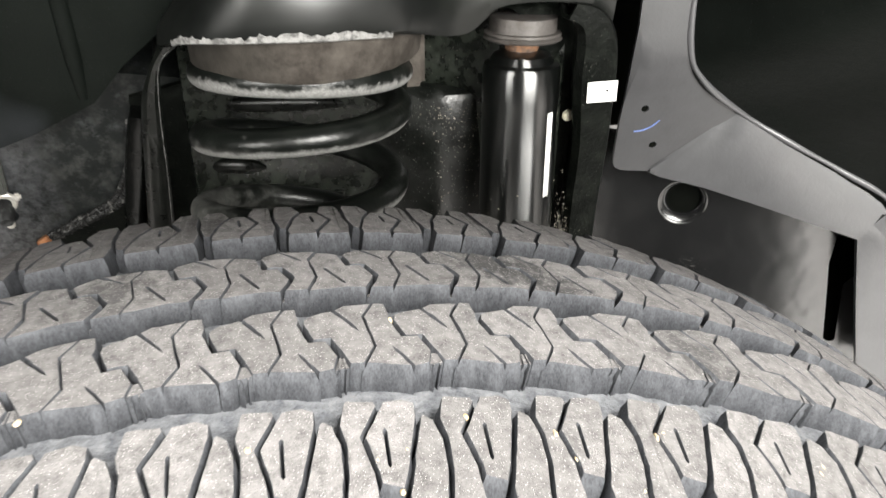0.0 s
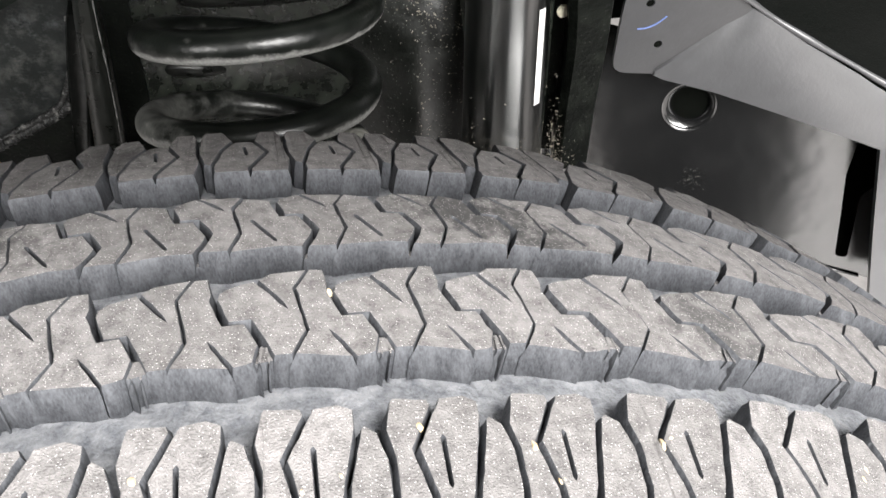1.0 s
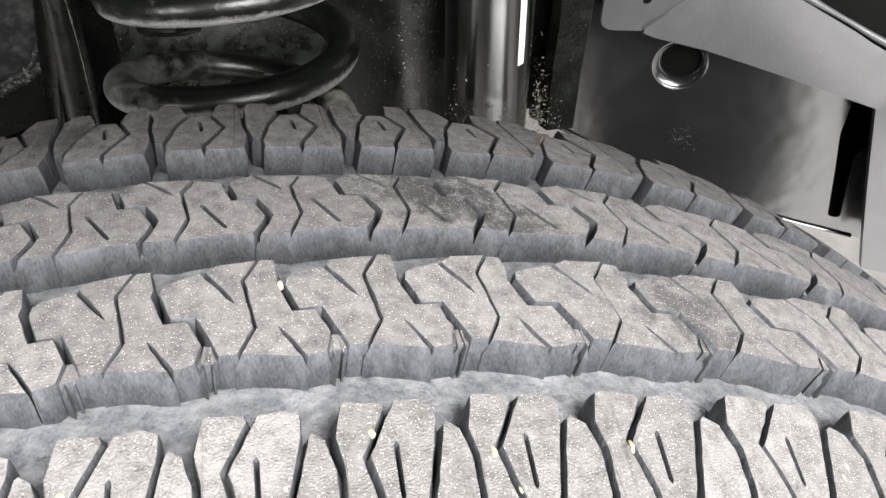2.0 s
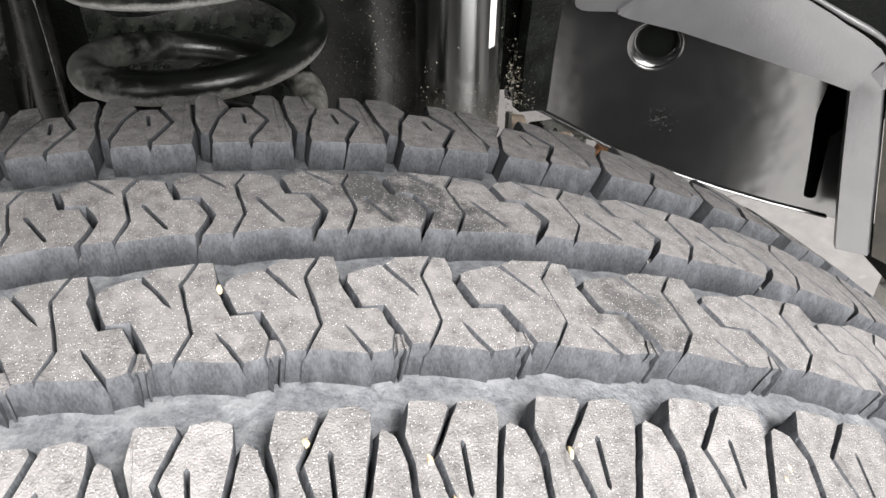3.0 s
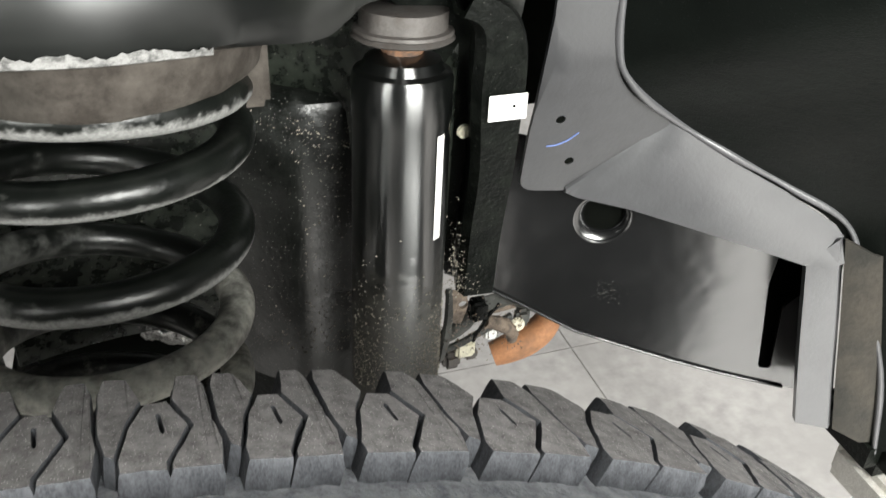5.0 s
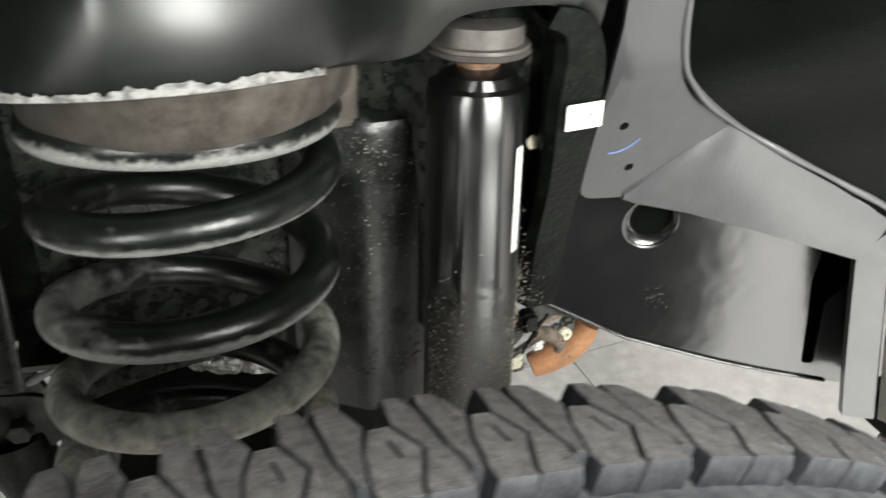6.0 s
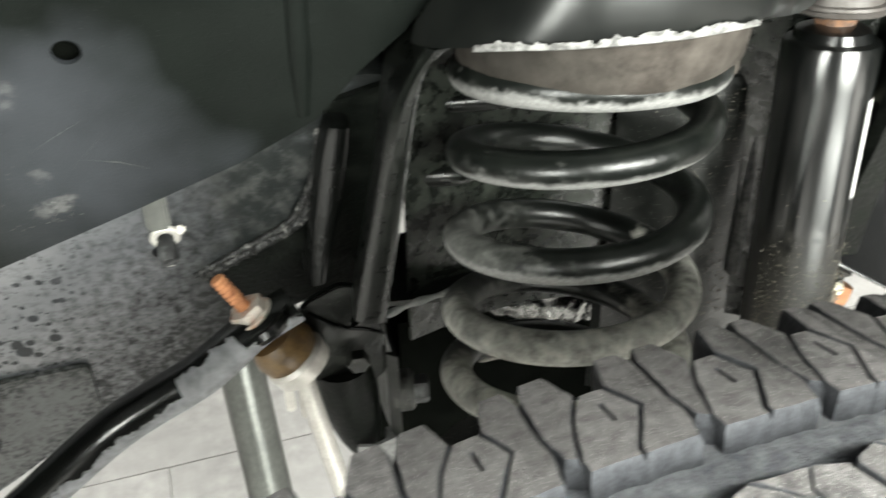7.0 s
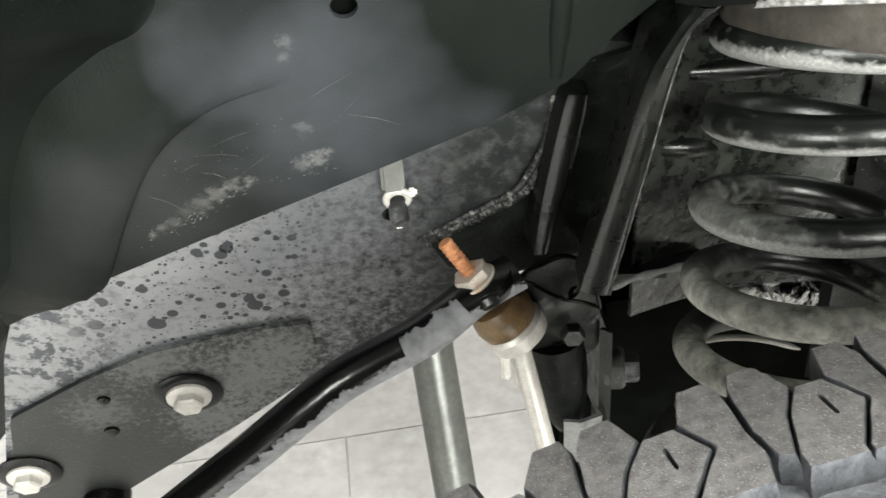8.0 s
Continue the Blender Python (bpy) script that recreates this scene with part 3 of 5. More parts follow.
# Each row of the tread: its pieces as an outline and the short cuts inside it, in pitches and millimetres; sunken tie bars say how deep.
ROWS = {
    "inner_shoulder": [
        ([(-0.06, 30), (-0.11, 40), (-0.095, 58), (-0.03, 66), (0.17, 66), (0.29, 52), (0.145, 42), (0.03, 28)], []),
        ([(0.045, 23), (0.04, 28), (0.16, 42), (0.305, 51.3), (0.51, 51.3), (0.652, 39.5), (0.43, 25.5), (0.43, 22.6)], [((0.408, 44.5), (0.422, 37.5))]),
        ([(0.444, 22.6), (0.446, 25.2), (0.672, 39.5), (0.53, 52), (0.63, 66), (0.825, 66), (0.875, 58), (0.872, 40.5), (0.905, 33), (0.88, 27), (0.855, 22.6)], []),
    ],
    "inner_rib": [
        (moved(BD_R, GAP)[::-1] + [(0.68, 3.4), (0.862, 5.8), (1.14, -2.7), (0.878, 5.9), (1.12, 5.2)] + SIPE_R, []),
        (SIPE_R[::-1] + [(1.47, 4), (1.60, 2.5)] + moved(BD_R, 1 - GAP) + [(1.6, -21.5), (1.4, -22)], [((1.39, -8.3), (1.575, -18))]),
        ([(0.835, -19.5), (0.82, -22.4), (0.925, -22.2), (0.925, -18.5)], [], 0.0042),
    ],
    "outer_rib": [
        ([(0.425, -60.8), (0.385, -57.5)] + moved(BD_Q[:-2], GAP)[::-1] + [(0.11, -37), (0.342, -35.0), (0.60, -46.2), (0.358, -34.95), (0.48, -32.7)] + SIPE_Q, []),
        (SIPE_Q[::-1] + [(0.96, -32.3)] + moved(BD_Q[:-2], 1 - GAP) + [(1.325, -56.6), (1.268, -61.8), (1.21, -62.5), (1.094, -63), (0.907, -53.7), (1.081, -63), (0.85, -62)], []),
        ([(0.312, -55.6), (0.250, -61.3), (0.444, -60.5), (0.400, -55.6)], [], 0.0013),
        ([(0.334, -56.4), (0.302, -61.6), (0.318, -62.0), (0.350, -56.4)], [], 0.0007),
        ([(0.368, -56.4), (0.378, -62.0), (0.398, -61.8), (0.384, -56.4)], [], 0.0009),
    ],
    "outer_shoulder": [
        ([(0.235, -88.7), (0.20, -82.5), (0.275, -75.0), (0.30, -74.2), (0.59, -75.0), (0.61, -77), (0.40, -87.2), (0.48, -98), (0.50, -117), (0.135, -117), (0.155, -107), (0.215, -98.6)], []),
        ([(0.64, -77), (0.665, -75.4), (0.875, -74.8), (0.995, -76.6), (0.985, -81), (0.81, -98), (0.73, -103.5), (0.51, -101.5), (0.503, -98), (0.423, -87.2)], [((0.64, -85.5), (0.625, -96))]),
        ([(0.012, -81.4), (0.05, -80.4), (0.15, -82.6), (0.205, -89), (0.188, -98.6), (0.127, -107), (0.107, -117), (-0.24, -117), (-0.245, -105), (-0.168, -98.6)], []),
    ],
}


def inset(points, by):
    """A closed loop of 2D points drawn inwards (counter-clockwise loops) with clamped corners."""
    out = []
    for k, b in enumerate(points):
        a, c = points[k - 1], points[(k + 1) % len(points)]
        e1, e2 = (b - a).normalized(), (c - b).normalized()
        n1, n2 = Vector((-e1.y, e1.x)), Vector((-e2.y, e2.x))
        m = n1 + n2
        m = m / max(m.length_squared / 2, 0.5) if m.length > 1e-6 else n1
        out.append(b + m * by)
    return out


def tread_piece(bm, k, outline, cuts, seed, simple=False, drop=0.0):
    """One raised piece of the tread with narrow cuts, a rounded upper edge and walls down into the groove."""
    span = R_CROWN * radians(PITCH[(k + 1) % COUNT if k + 1 < COUNT else COUNT] - PITCH[k])
    rr = random.Random(seed)
    low = rr.uniform(-0.0004, 0.0002) - drop
    flat = [Vector((a * span, v * 0.001)) for a, v in outline]
    area = sum(p.x * q.y - q.x * p.y for p, q in zip(flat, flat[1:] + flat[:1]))
    flat = flat if area > 0 else flat[::-1]
    if not simple:  # longer edges get a little unevenness, with a chip here and there
        fine = []
        for p, q in zip(flat, flat[1:] + flat[:1]):
            n_ = max(1, int((q - p).length / 0.0024))
            for j in range(n_):
                w = p.lerp(q, j / n_)
                rough_ = 0.00026 if rr.random() < 0.12 else 0.00013
                fine.append(w + Vector((rr.uniform(-1, 1), rr.uniform(-1, 1))) * (rough_ if j else 0.00006))
        flat = fine
    loops = [flat]
    for (a0, v0), (a1, v1) in cuts:
        p, q = Vector((a0 * span, v0 * 0.001)), Vector((a1 * span, v1 * 0.001))
        e = (q - p).normalized()
        s = Vector((-e.y, e.x)) * 0.0001
        loops.append([p - e * 0.0002, p - s * 1.5, q - s, q + e * 0.0002, q + s, p + s * 1.5][::1])
    top_edges, tops = [], []
    for n_, loop in enumerate(loops):
        if n_ and sum(p.x * q.y - q.x * p.y for p, q in zip(loop, loop[1:] + loop[:1])) > 0:
            loop = loop[::-1]
        deep = -0.021 if n_ == 0 else -0.005
        levels = [(inset(loop, 0.00004), deep), (inset(loop, 0.00004), low - 0.0032), (inset(loop, 0.00018), low - 0.0010), (inset(loop, 0.0003), low - 0.00035), (inset(loop, 0.00046), low)]
        if n_ == 0 and not simple:  # shallow upright flutes in the walls
            flute, run_ = [], 0.0
            for j, p in enumerate(loop):
                run_ += (p - loop[j - 1]).length
                flute.append(-0.0006 if int(run_ / 0.0046 + seed * 0.37) % 3 == 0 else 0.0)
            for i in (0, 1):
                pushed = inset(loop, -0.0006)
                levels[i] = ([q if g else p for p, q, g in zip(levels[i][0], pushed, flute)], levels[i][1])
        if simple:
            levels = [levels[0], levels[2], levels[4]]
        last = len(levels) - 1
        rings = [[bm.verts.new(on_tyre(k + p.x / span, p.y, h + (0 if i < last else rr.uniform(-0.00012, 0.00012)))) for p in pts] for i, (pts, h) in enumerate(levels)]
        for i, (a, b) in enumerate(zip(rings, rings[1:])):
            for j in range(len(a)):
                f = bm.faces.new((a[j], a[(j + 1) % len(a)], b[(j + 1) % len(a)], b[j]))
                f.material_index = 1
        tops.append(rings[-1])
        if n_:
            bm.faces.new(rings[0][::-1]).material_index = 1
    way = (tops[0][0].co - TC) * Vector((1, 0, 1))
    fill(bm, tops, way)


tyre = thing("tyre", (0, -0.0275, 0.0), "large worn dusty black all-terrain tyre on the tiled floor", "tyre")
bm = bmesh.new()
side = [(0.0835, 0.3950), (0.0885, 0.3905), (0.102, 0.378), (0.115, 0.362), (0.123, 0.325), (0.122, 0.285), (0.112, 0.245), (0.1, 0.22), (0.085, 0.214), (0.083, 0.222), (0.098, 0.25), (0.108, 0.29), (0.11, 0.33), (0.1, 0.37), (0.08, 0.395)]
crown = [(x, R_CROWN - 0.0095 - BOW * x * x - 0.011 * min(1, max(0, (abs(x) - 0.068) / 0.010))) for x in np.linspace(-0.0785, 0.0785, 41)]
section = [(-x, r) for x, r in side[::-1]] + crown + side
rings = []
for k in range(240):
    a = 2 * math.pi * k / 240
    rings.append([bm.verts.new((r * math.sin(a), MID + x, 0.43 + r * math.cos(a))) for x, r in section])
for k in range(240):
    a, b = rings[k], rings[(k + 1) % 240]
    for j in range(len(section)):
        bm.faces.new((a[j], b[j], b[(j + 1) % len(section)], a[(j + 1) % len(section)])).material_index = 0 if 12 <= j <= len(side) + len(crown) + 1 else 1
bmesh.ops.recalc_face_normals(bm, faces=bm.faces[:])
part("carcass", bm, [CARCASS, SIDEWALL], tyre, "grey rubber groove floor and black sidewall")

rest = bmesh.new()
for k in range(COUNT):
    near = PITCH[k] < 41
    for n_, (row, pieces) in enumerate(ROWS.items()):
        bm = bmesh.new() if near else rest
        for i, (outline, cuts, *drop) in enumerate(pieces):
            tread_piece(bm, k, outline, cuts if near else [], k * 97 + n_ * 11 + i, not near, *drop)
        if near:
            bmesh.ops.recalc_face_normals(bm, faces=bm.faces[:])
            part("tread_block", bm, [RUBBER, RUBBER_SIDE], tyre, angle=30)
bmesh.ops.recalc_face_normals(rest, faces=rest.faces[:])
tagged(part("far_tread", rest, [RUBBER, RUBBER_SIDE], tyre, angle=30), kind="stuff")


STONES = [(7.968, -0.0403), (7.7, -0.1036), (9.03, -0.1118), (7.52, -0.094), (7.82, -0.0915), (8.47, -0.0819), (9.37, -0.0878), (9.52, -0.0957), (10.43, -0.0879), (11.99, -0.0936), (10.11, -0.1058), (12.05, -0.0906), (6.33, -0.0864), (4.42, -0.062), (10.5, -0.0865)]


# ---- the coil spring ----
AX = Vector((0.10, 0.156, 1.0))          # its lean
COIL_R, WIRE_R = 0.0590, 0.0086


def coil_at(s):
    """The wire's middle, s turns from the front of its second winding."""
    z = 0.8065 + 0.0476 * s + 0.0018 * s * s if s < 0 else 0.8065 + 0.0476 * s - 0.0161 * s * s
    if s > 1:
        z = 0.838 + 0.009 * (s - 1)
    a = radians(-90 + 360 * s)
    c = Vector((0.0395 + AX.x * (z - 0.77), 0.2625 + AX.y * (z - 0.77), z))
    e1, e2 = Vector((1, 0, -AX.x)).normalized(), Vector((0, 1, -AX.y)).normalized()
    return c + e1 * (COIL_R * math.cos(a)) + e2 * (COIL_R * math.sin(a)), c


coil = thing("coil_spring", (0.03, 0.245, 0.62), "black coated steel coil spring with chalky dirt along its windings", "coil spring")
bm = bmesh.new()
STEP, AROUND = 1 / 224, 40
spots_ = np.arange(-4.05, 1.55, STEP)
turns = [coil_at(s) for s in spots_]
rings = []
for k, (p, c) in enumerate(turns):
    way = (turns[min(k + 1, len(turns) - 1)][0] - turns[max(k - 1, 0)][0]).normalized()
    out = (p - c)
    out = (out - way * out.dot(way)).normalized()
    up = way.cross(out)
    up = up if up.z > 0 else -up
    rings.append([bm.verts.new(p + out * (WIRE_R * math.cos(a)) + up * (WIRE_R * math.sin(a))) for a in (2 * math.pi * j / AROUND for j in range(AROUND))])
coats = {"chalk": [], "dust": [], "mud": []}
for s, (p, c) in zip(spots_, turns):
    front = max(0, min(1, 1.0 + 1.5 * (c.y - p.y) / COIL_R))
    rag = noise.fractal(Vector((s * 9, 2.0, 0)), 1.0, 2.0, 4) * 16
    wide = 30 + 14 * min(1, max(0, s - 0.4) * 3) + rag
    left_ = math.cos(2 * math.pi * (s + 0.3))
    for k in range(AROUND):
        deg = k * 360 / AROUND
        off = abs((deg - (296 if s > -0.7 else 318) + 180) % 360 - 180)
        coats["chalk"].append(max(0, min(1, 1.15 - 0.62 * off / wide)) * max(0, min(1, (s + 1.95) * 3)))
        coats["dust"].append(0.2 + (0.45 * max(0, min(1, (-0.35 - s) * 2)) + 0.18) * max(0, left_ + 0.2) * (0.55 + 0.45 * front) - 0.1 * math.sin(radians(deg)))
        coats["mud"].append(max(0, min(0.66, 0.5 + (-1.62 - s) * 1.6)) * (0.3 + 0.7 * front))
for a, b in zip(rings, rings[1:]):
    for k in range(AROUND):
        bm.faces.new((a[k], b[k], b[(k + 1) % AROUND], a[(k + 1) % AROUND]))
bm.faces.new(rings[0])
bm.faces.new(rings[-1][::-1])
bmesh.ops.recalc_face_normals(bm, faces=bm.faces[:])
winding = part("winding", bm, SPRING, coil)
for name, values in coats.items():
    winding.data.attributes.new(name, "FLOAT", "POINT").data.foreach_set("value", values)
# the isolator ring above it, with a tab
SEAT = Vector((0.05, 0.2733, 0.8655))
SEAT_WAY = Vector((0.03, 0.07, 1)).normalized()
bm = bmesh.new()
u, v, w = frame_axes(SEAT_WAY)
rings = []
for r, share, h in ((0.045, 1, -0.0165), (0.0655, 1, -0.0170), (0.0675, 0.9, -0.0150), (0.0685, 0.45, -0.0095), (0.0690, 0.1, -0.003), (0.0712, 0, 0.003), (0.0712, 0, 0.010), (0.05, 0, 0.012)):
    ring = []
    for k in range(96):
        a = 2 * math.pi * k / 96
        way = u * math.cos(a) + v * math.sin(a)
        sag = 0.0036 - 0.0034 * way.x - 0.0006 * way.y + 0.0007 * noise.noise(way * 6)      # it is pressed down over the winding
        ring.append(bm.verts.new(SEAT + way * (r * (1 + 0.006 * noise.noise(way * 3 + Vector((0, 0, h * 60))))) + w * (h - share * sag)))
    rings.append(ring)
for p, q in zip(rings, rings[1:]):
    for k in range(96):
        bm.faces.new((p[k], p[(k + 1) % 96], q[(k + 1) % 96], q[k]))
bm.faces.new(rings[0][::-1])
bm.faces.new(rings[-1])
bmesh.ops.recalc_face_normals(bm, faces=bm.faces[:])
part("isolator", bm, ISOLATOR, coil, "dusty brown rubber spring isolator ring")
bm = box((0.104, 0.252, 0.826), (0.118, 0.266, 0.862), bevel=0.003)
part("isolator_tab", bm, ISOLATOR, coil)


# ---- the shock absorber ----
SH = Vector((0.1835, 0.2701, 0.79))
LEAN_SH = Vector((0.036, 0.09, 1.0)).normalized()


def along_shock(z):
    return SH + LEAN_SH * ((z - SH.z) / LEAN_SH.z)


shock = thing("shock_absorber", tuple(along_shock(0.52)), "glossy black tubular shock absorber with white label and sandy dust", "shock absorber")
bm = revolve([(0.006, 0.0), (0.0225, 0.0), (0.0245, 0.004)] + [(0.0245, 0.02 * k) for k in range(1, 14)] + [(0.0245, 0.287), (0.0249, 0.288), (0.0249, 0.3075), (0.0240, 0.3105), (0.0205, 0.3120), (0.0185, 0.3165), (0.012, 0.319), (0.008, 0.3195)], along_shock(0.52), LEAN_SH, 72)
body = part("body", bm, GLOSS, shock)
body.data.attributes.new("dust", "FLOAT", "POINT").data.foreach_set("value", [max(0, min(0.85, (0.77 - w.co.z) / 0.1)) for w in body.data.vertices])
bm = revolve([(0.0085, -0.002), (0.0105, 0.002), (0.0105, 0.006), (0.008, 0.012)], along_shock(0.8372), LEAN_SH, 24, wobble=0.08)
part("rod_nut", bm, DULL_RUST, shock, "dull rusty nut")
bm = revolve([(0.012, 0.0), (0.0235, 0.0005), (0.0250, 0.0016), (0.0235, 0.0028), (0.0226, 0.0032), (0.0244, 0.0042), (0.0238, 0.0056), (0.0212, 0.0062), (0.0212, 0.0150), (0.018, 0.0158)], along_shock(0.8440), LEAN_SH, 48, wobble=0.03)
part("upper_bushing", bm, ALLOY, shock, "grey metal mounting bushing")
bm = bmesh.new()
strip = []
for k in range(6):
    a = radians(-62 + k * 2.4)
    strip.append([bm.verts.new(along_shock(z) + Vector((0.0249 * math.cos(a), 0.0249 * math.sin(a), 0))) for z in (0.747, 0.765, 0.785, 0.803)])
for a, b in zip(strip, strip[1:]):
    for k in range(3):
        bm.faces.new((a[k], b[k], b[k + 1], a[k + 1]))
part("label", bm, WHITE, shock, "narrow white label strip")


def on_shock(r):
    a, z = radians(r.uniform(-175, -5)), 0.655 + abs(r.gauss(0, 0.03))
    return along_shock(z) + Vector((0.0246 * math.cos(a), 0.0246 * math.sin(a), 0))


part("sand", grains(on_shock, 2600, 6, (0.0003, 0.0010)), SAND, shock, "clinging sand grains")


# ---- the spring tower: cup, arm, leg and back plate of black pressed steel ----
tower = thing("spring_tower", (0.09, 0.33, 0.6), "black painted pressed steel spring tower with chipped chalky lower edge", "chassis bracket")
rim = spline([(-0.037, 0.285, 0.853), (-0.033, 0.262, 0.858), (-0.019, 0.222, 0.871), (0.01, 0.204, 0.8745), (0.05, 0.1985, 0.8745), (0.091, 0.209, 0.871), (0.112, 0.222, 0.866), (0.130, 0.236, 0.860), (0.143, 0.241, 0.860),
              (0.152, 0.242, 0.866), (0.159, 0.242, 0.872), (0.170, 0.242, 0.8755), (0.190, 0.242, 0.8755), (0.212, 0.243, 0.871), (0.225, 0.244, 0.864), (0.233, 0.246, 0.852)], 6)
rows = []
for lift, back in ((0.0, 0.004), (0.003, 0.0), (0.012, -0.002), (0.03, 0.0), (0.05, 0.007), (0.075, 0.02), (0.10, 0.045), (0.125, 0.09)):
    rows.append([p + Vector((0.75 * lift * max(0, min(1, (0.015 - p.x) / 0.05)), back, lift + (0.0 if lift == 0 else 0.5 * (0.87 - p.z)))) for p in rim])
part("cup", loft(rows, 0.003), CUP, tower, "glossy black spring cup")
edge = [p for p in rim if -0.026 < p.x < 0.093 and p.y < 0.275]
top = []
rr = random.Random(8)
fine = spline(edge, 4)
for k, p in enumerate(fine):
    h = 0.0026 + 0.0052 * max(0, noise.fractal(Vector((k * 0.07, 3, 0)), 1.0, 2.0, 2) + 0.1) + 0.0022 * max(-0.5, noise.noise(Vector((k * 0.6, 8, 0)))) + rr.uniform(0, 0.0009)
    top.append(p + Vector((0, -0.0022, h)))
part("chipped_edge", loft([[p + Vector((0, 0.0005, -0.0006)) for p in fine], [p + Vector((0, -0.0012, 0.0003)) for p in fine], top], 0.0003), CHALK_EDGE, tower, "chalky chipped paint along the rim")
# the arm that runs down behind the shock absorber
outer = spline([(0.207, 0.2435, 0.8715), (0.219, 0.2435, 0.8685), (0.2275, 0.244, 0.861), (0.2335, 0.2455, 0.847), (0.237, 0.250, 0.828), (0.239, 0.256, 0.805), (0.243, 0.268, 0.768), (0.245, 0.281, 0.72), (0.2455, 0.2865, 0.675)], 5)
flange_in = spline([(0.204, 0.2440, 0.8665), (0.211, 0.2440, 0.8630), (0.2155, 0.2445, 0.857), (0.2175, 0.2465, 0.845), (0.2185, 0.251, 0.827), (0.2215, 0.257, 0.805), (0.2275, 0.269, 0.768), (0.230, 0.282, 0.72), (0.231, 0.2875, 0.675)], 5)
web_a = [p + Vector((0.004, 0.028, 0)) for p in flange_in]
web_b = [Vector((p.x - 0.035, p.y + 0.006, p.z)) for p in web_a]
part("arm", loft([[p + Vector((0.004, 0.03, 0)) for p in outer], [p + Vector((0.002, 0.004, 0)) for p in outer], outer, flange_in, [p + Vector((-0.002, 0.005, 0)) for p in flange_in], web_a, web_b], 0.0025), BLACK_DIRTY, tower)
part("sand", grains(lambda r: (0.229 + r.uniform(-0.009, 0.009), 0.2815 + 0.012 * r.random(), 0.677 + abs(r.gauss(0, 0.026))), 620, 7, (0.0003, 0.0010)), SAND, tower, "clinging sand grains")
part("label", box((0.2205, 0.2475, 0.8085), (0.2405, 0.2485, 0.8220), bevel=0.0003), WHITE, tower, "small white paper label")
part("label_dot", revolve([(0.0008, 0), (0.0008, 0.0003)], (0.2335, 0.2474, 0.816), (0, -1, 0), 10), DARK, tower)
part("paint_dot", revolve([(0.0042, 0), (0.0036, 0.0012), (0.001, 0.0016)], (0.2205, 0.2785, 0.789), (0, -1, 0), 16, wobble=0.15), CREAM, tower, "cream paint dot")
# the leg at the other end of the cup
left = spline([(-0.035, 0.267, 0.857), (-0.043, 0.272, 0.841), (-0.051, 0.280, 0.817), (-0.057, 0.295, 0.768), (-0.062, 0.308, 0.727), (-0.069, 0.327, 0.669)], 5)
right = spline([(-0.024, 0.267, 0.857), (-0.0345, 0.2705, 0.846), (-0.039, 0.279, 0.818), (-0.042, 0.296, 0.767), (-0.045, 0.309, 0.726), (-0.050, 0.328, 0.664)], 5)
part("leg", loft([[p + Vector((0.004, 0.03, 0)) for p in left], [p + Vector((0.0, 0.003, 0)) for p in left], [p + Vector((0.002, 0, 0)) for p in left], [a.lerp(b, 0.3) + Vector((0, -0.0016, 0)) for a, b in zip(left, right)], [a.lerp(b, 0.7) + Vector((0, -0.0016, 0)) for a, b in zip(left, right)],
                  [p + Vector((-0.002, 0, 0)) for p in right], [p + Vector((0.0, 0.003, 0)) for p in right], [p + Vector((-0.004, 0.045, 0)) for p in right]], 0.002), LEG_BLACK, tower)
for side_edge, push in ((right, -0.0012),):
    worn = spline([p + Vector((push, -0.0002, 0)) for p in side_edge], 2)
    part("worn_edge", tube(worn, [0.0002 + 0.0008 * max(0, noise.noise(Vector((k * 0.9, push * 900, 2))) + 0.15) for k in range(len(worn))], 8), WORN_GLINT, tower, "worn pale edge")

# the plate between the spring and the shock absorber, rounded at its top edge and freckled with sand
def mid_y(x):
    return 0.3125 + 0.55 * max(0, 0.140 - x) + 5.0 * (x - 0.158) ** 2


part("middle_plate", loft([[(x, mid_y(x) + push, z) for x in np.linspace(0.104, 0.206, 22)] for z, push in ((0.796, 0.030), (0.7985, 0.012), (0.7980, 0.005), (0.7955, 0.0015), (0.791, 0.0), (0.75, -0.001), (0.70, -0.001), (0.60, 0.0))], 0.002), MIDDLE, tower, "freckled satin black plate")
part("sand", grains(lambda r: (lambda x: (x, mid_y(x) - 0.0026 + r.uniform(-0.0004, 0.0004), 0.63 + 0.16 * r.random() ** 1.3))(0.110 + 0.075 * r.random()), 1800, 17, (0.0003, 0.0011)), SAND, tower)
# The edge's pale colour stands in for a glossy reflection.
part("plate_edge", loft([[(0.1725, 0.320, z), (0.1732, 0.3085, z), (0.1742, 0.3072, z), (0.1765, 0.3068, z), (0.1780, 0.3080, z), (0.1786, 0.322, z)] for z in (0.7965, 0.795, 0.76, 0.73, 0.70, 0.66)], 0.001), WORN_GLINT, tower, "plate edge with its reflection put into a pale colour")
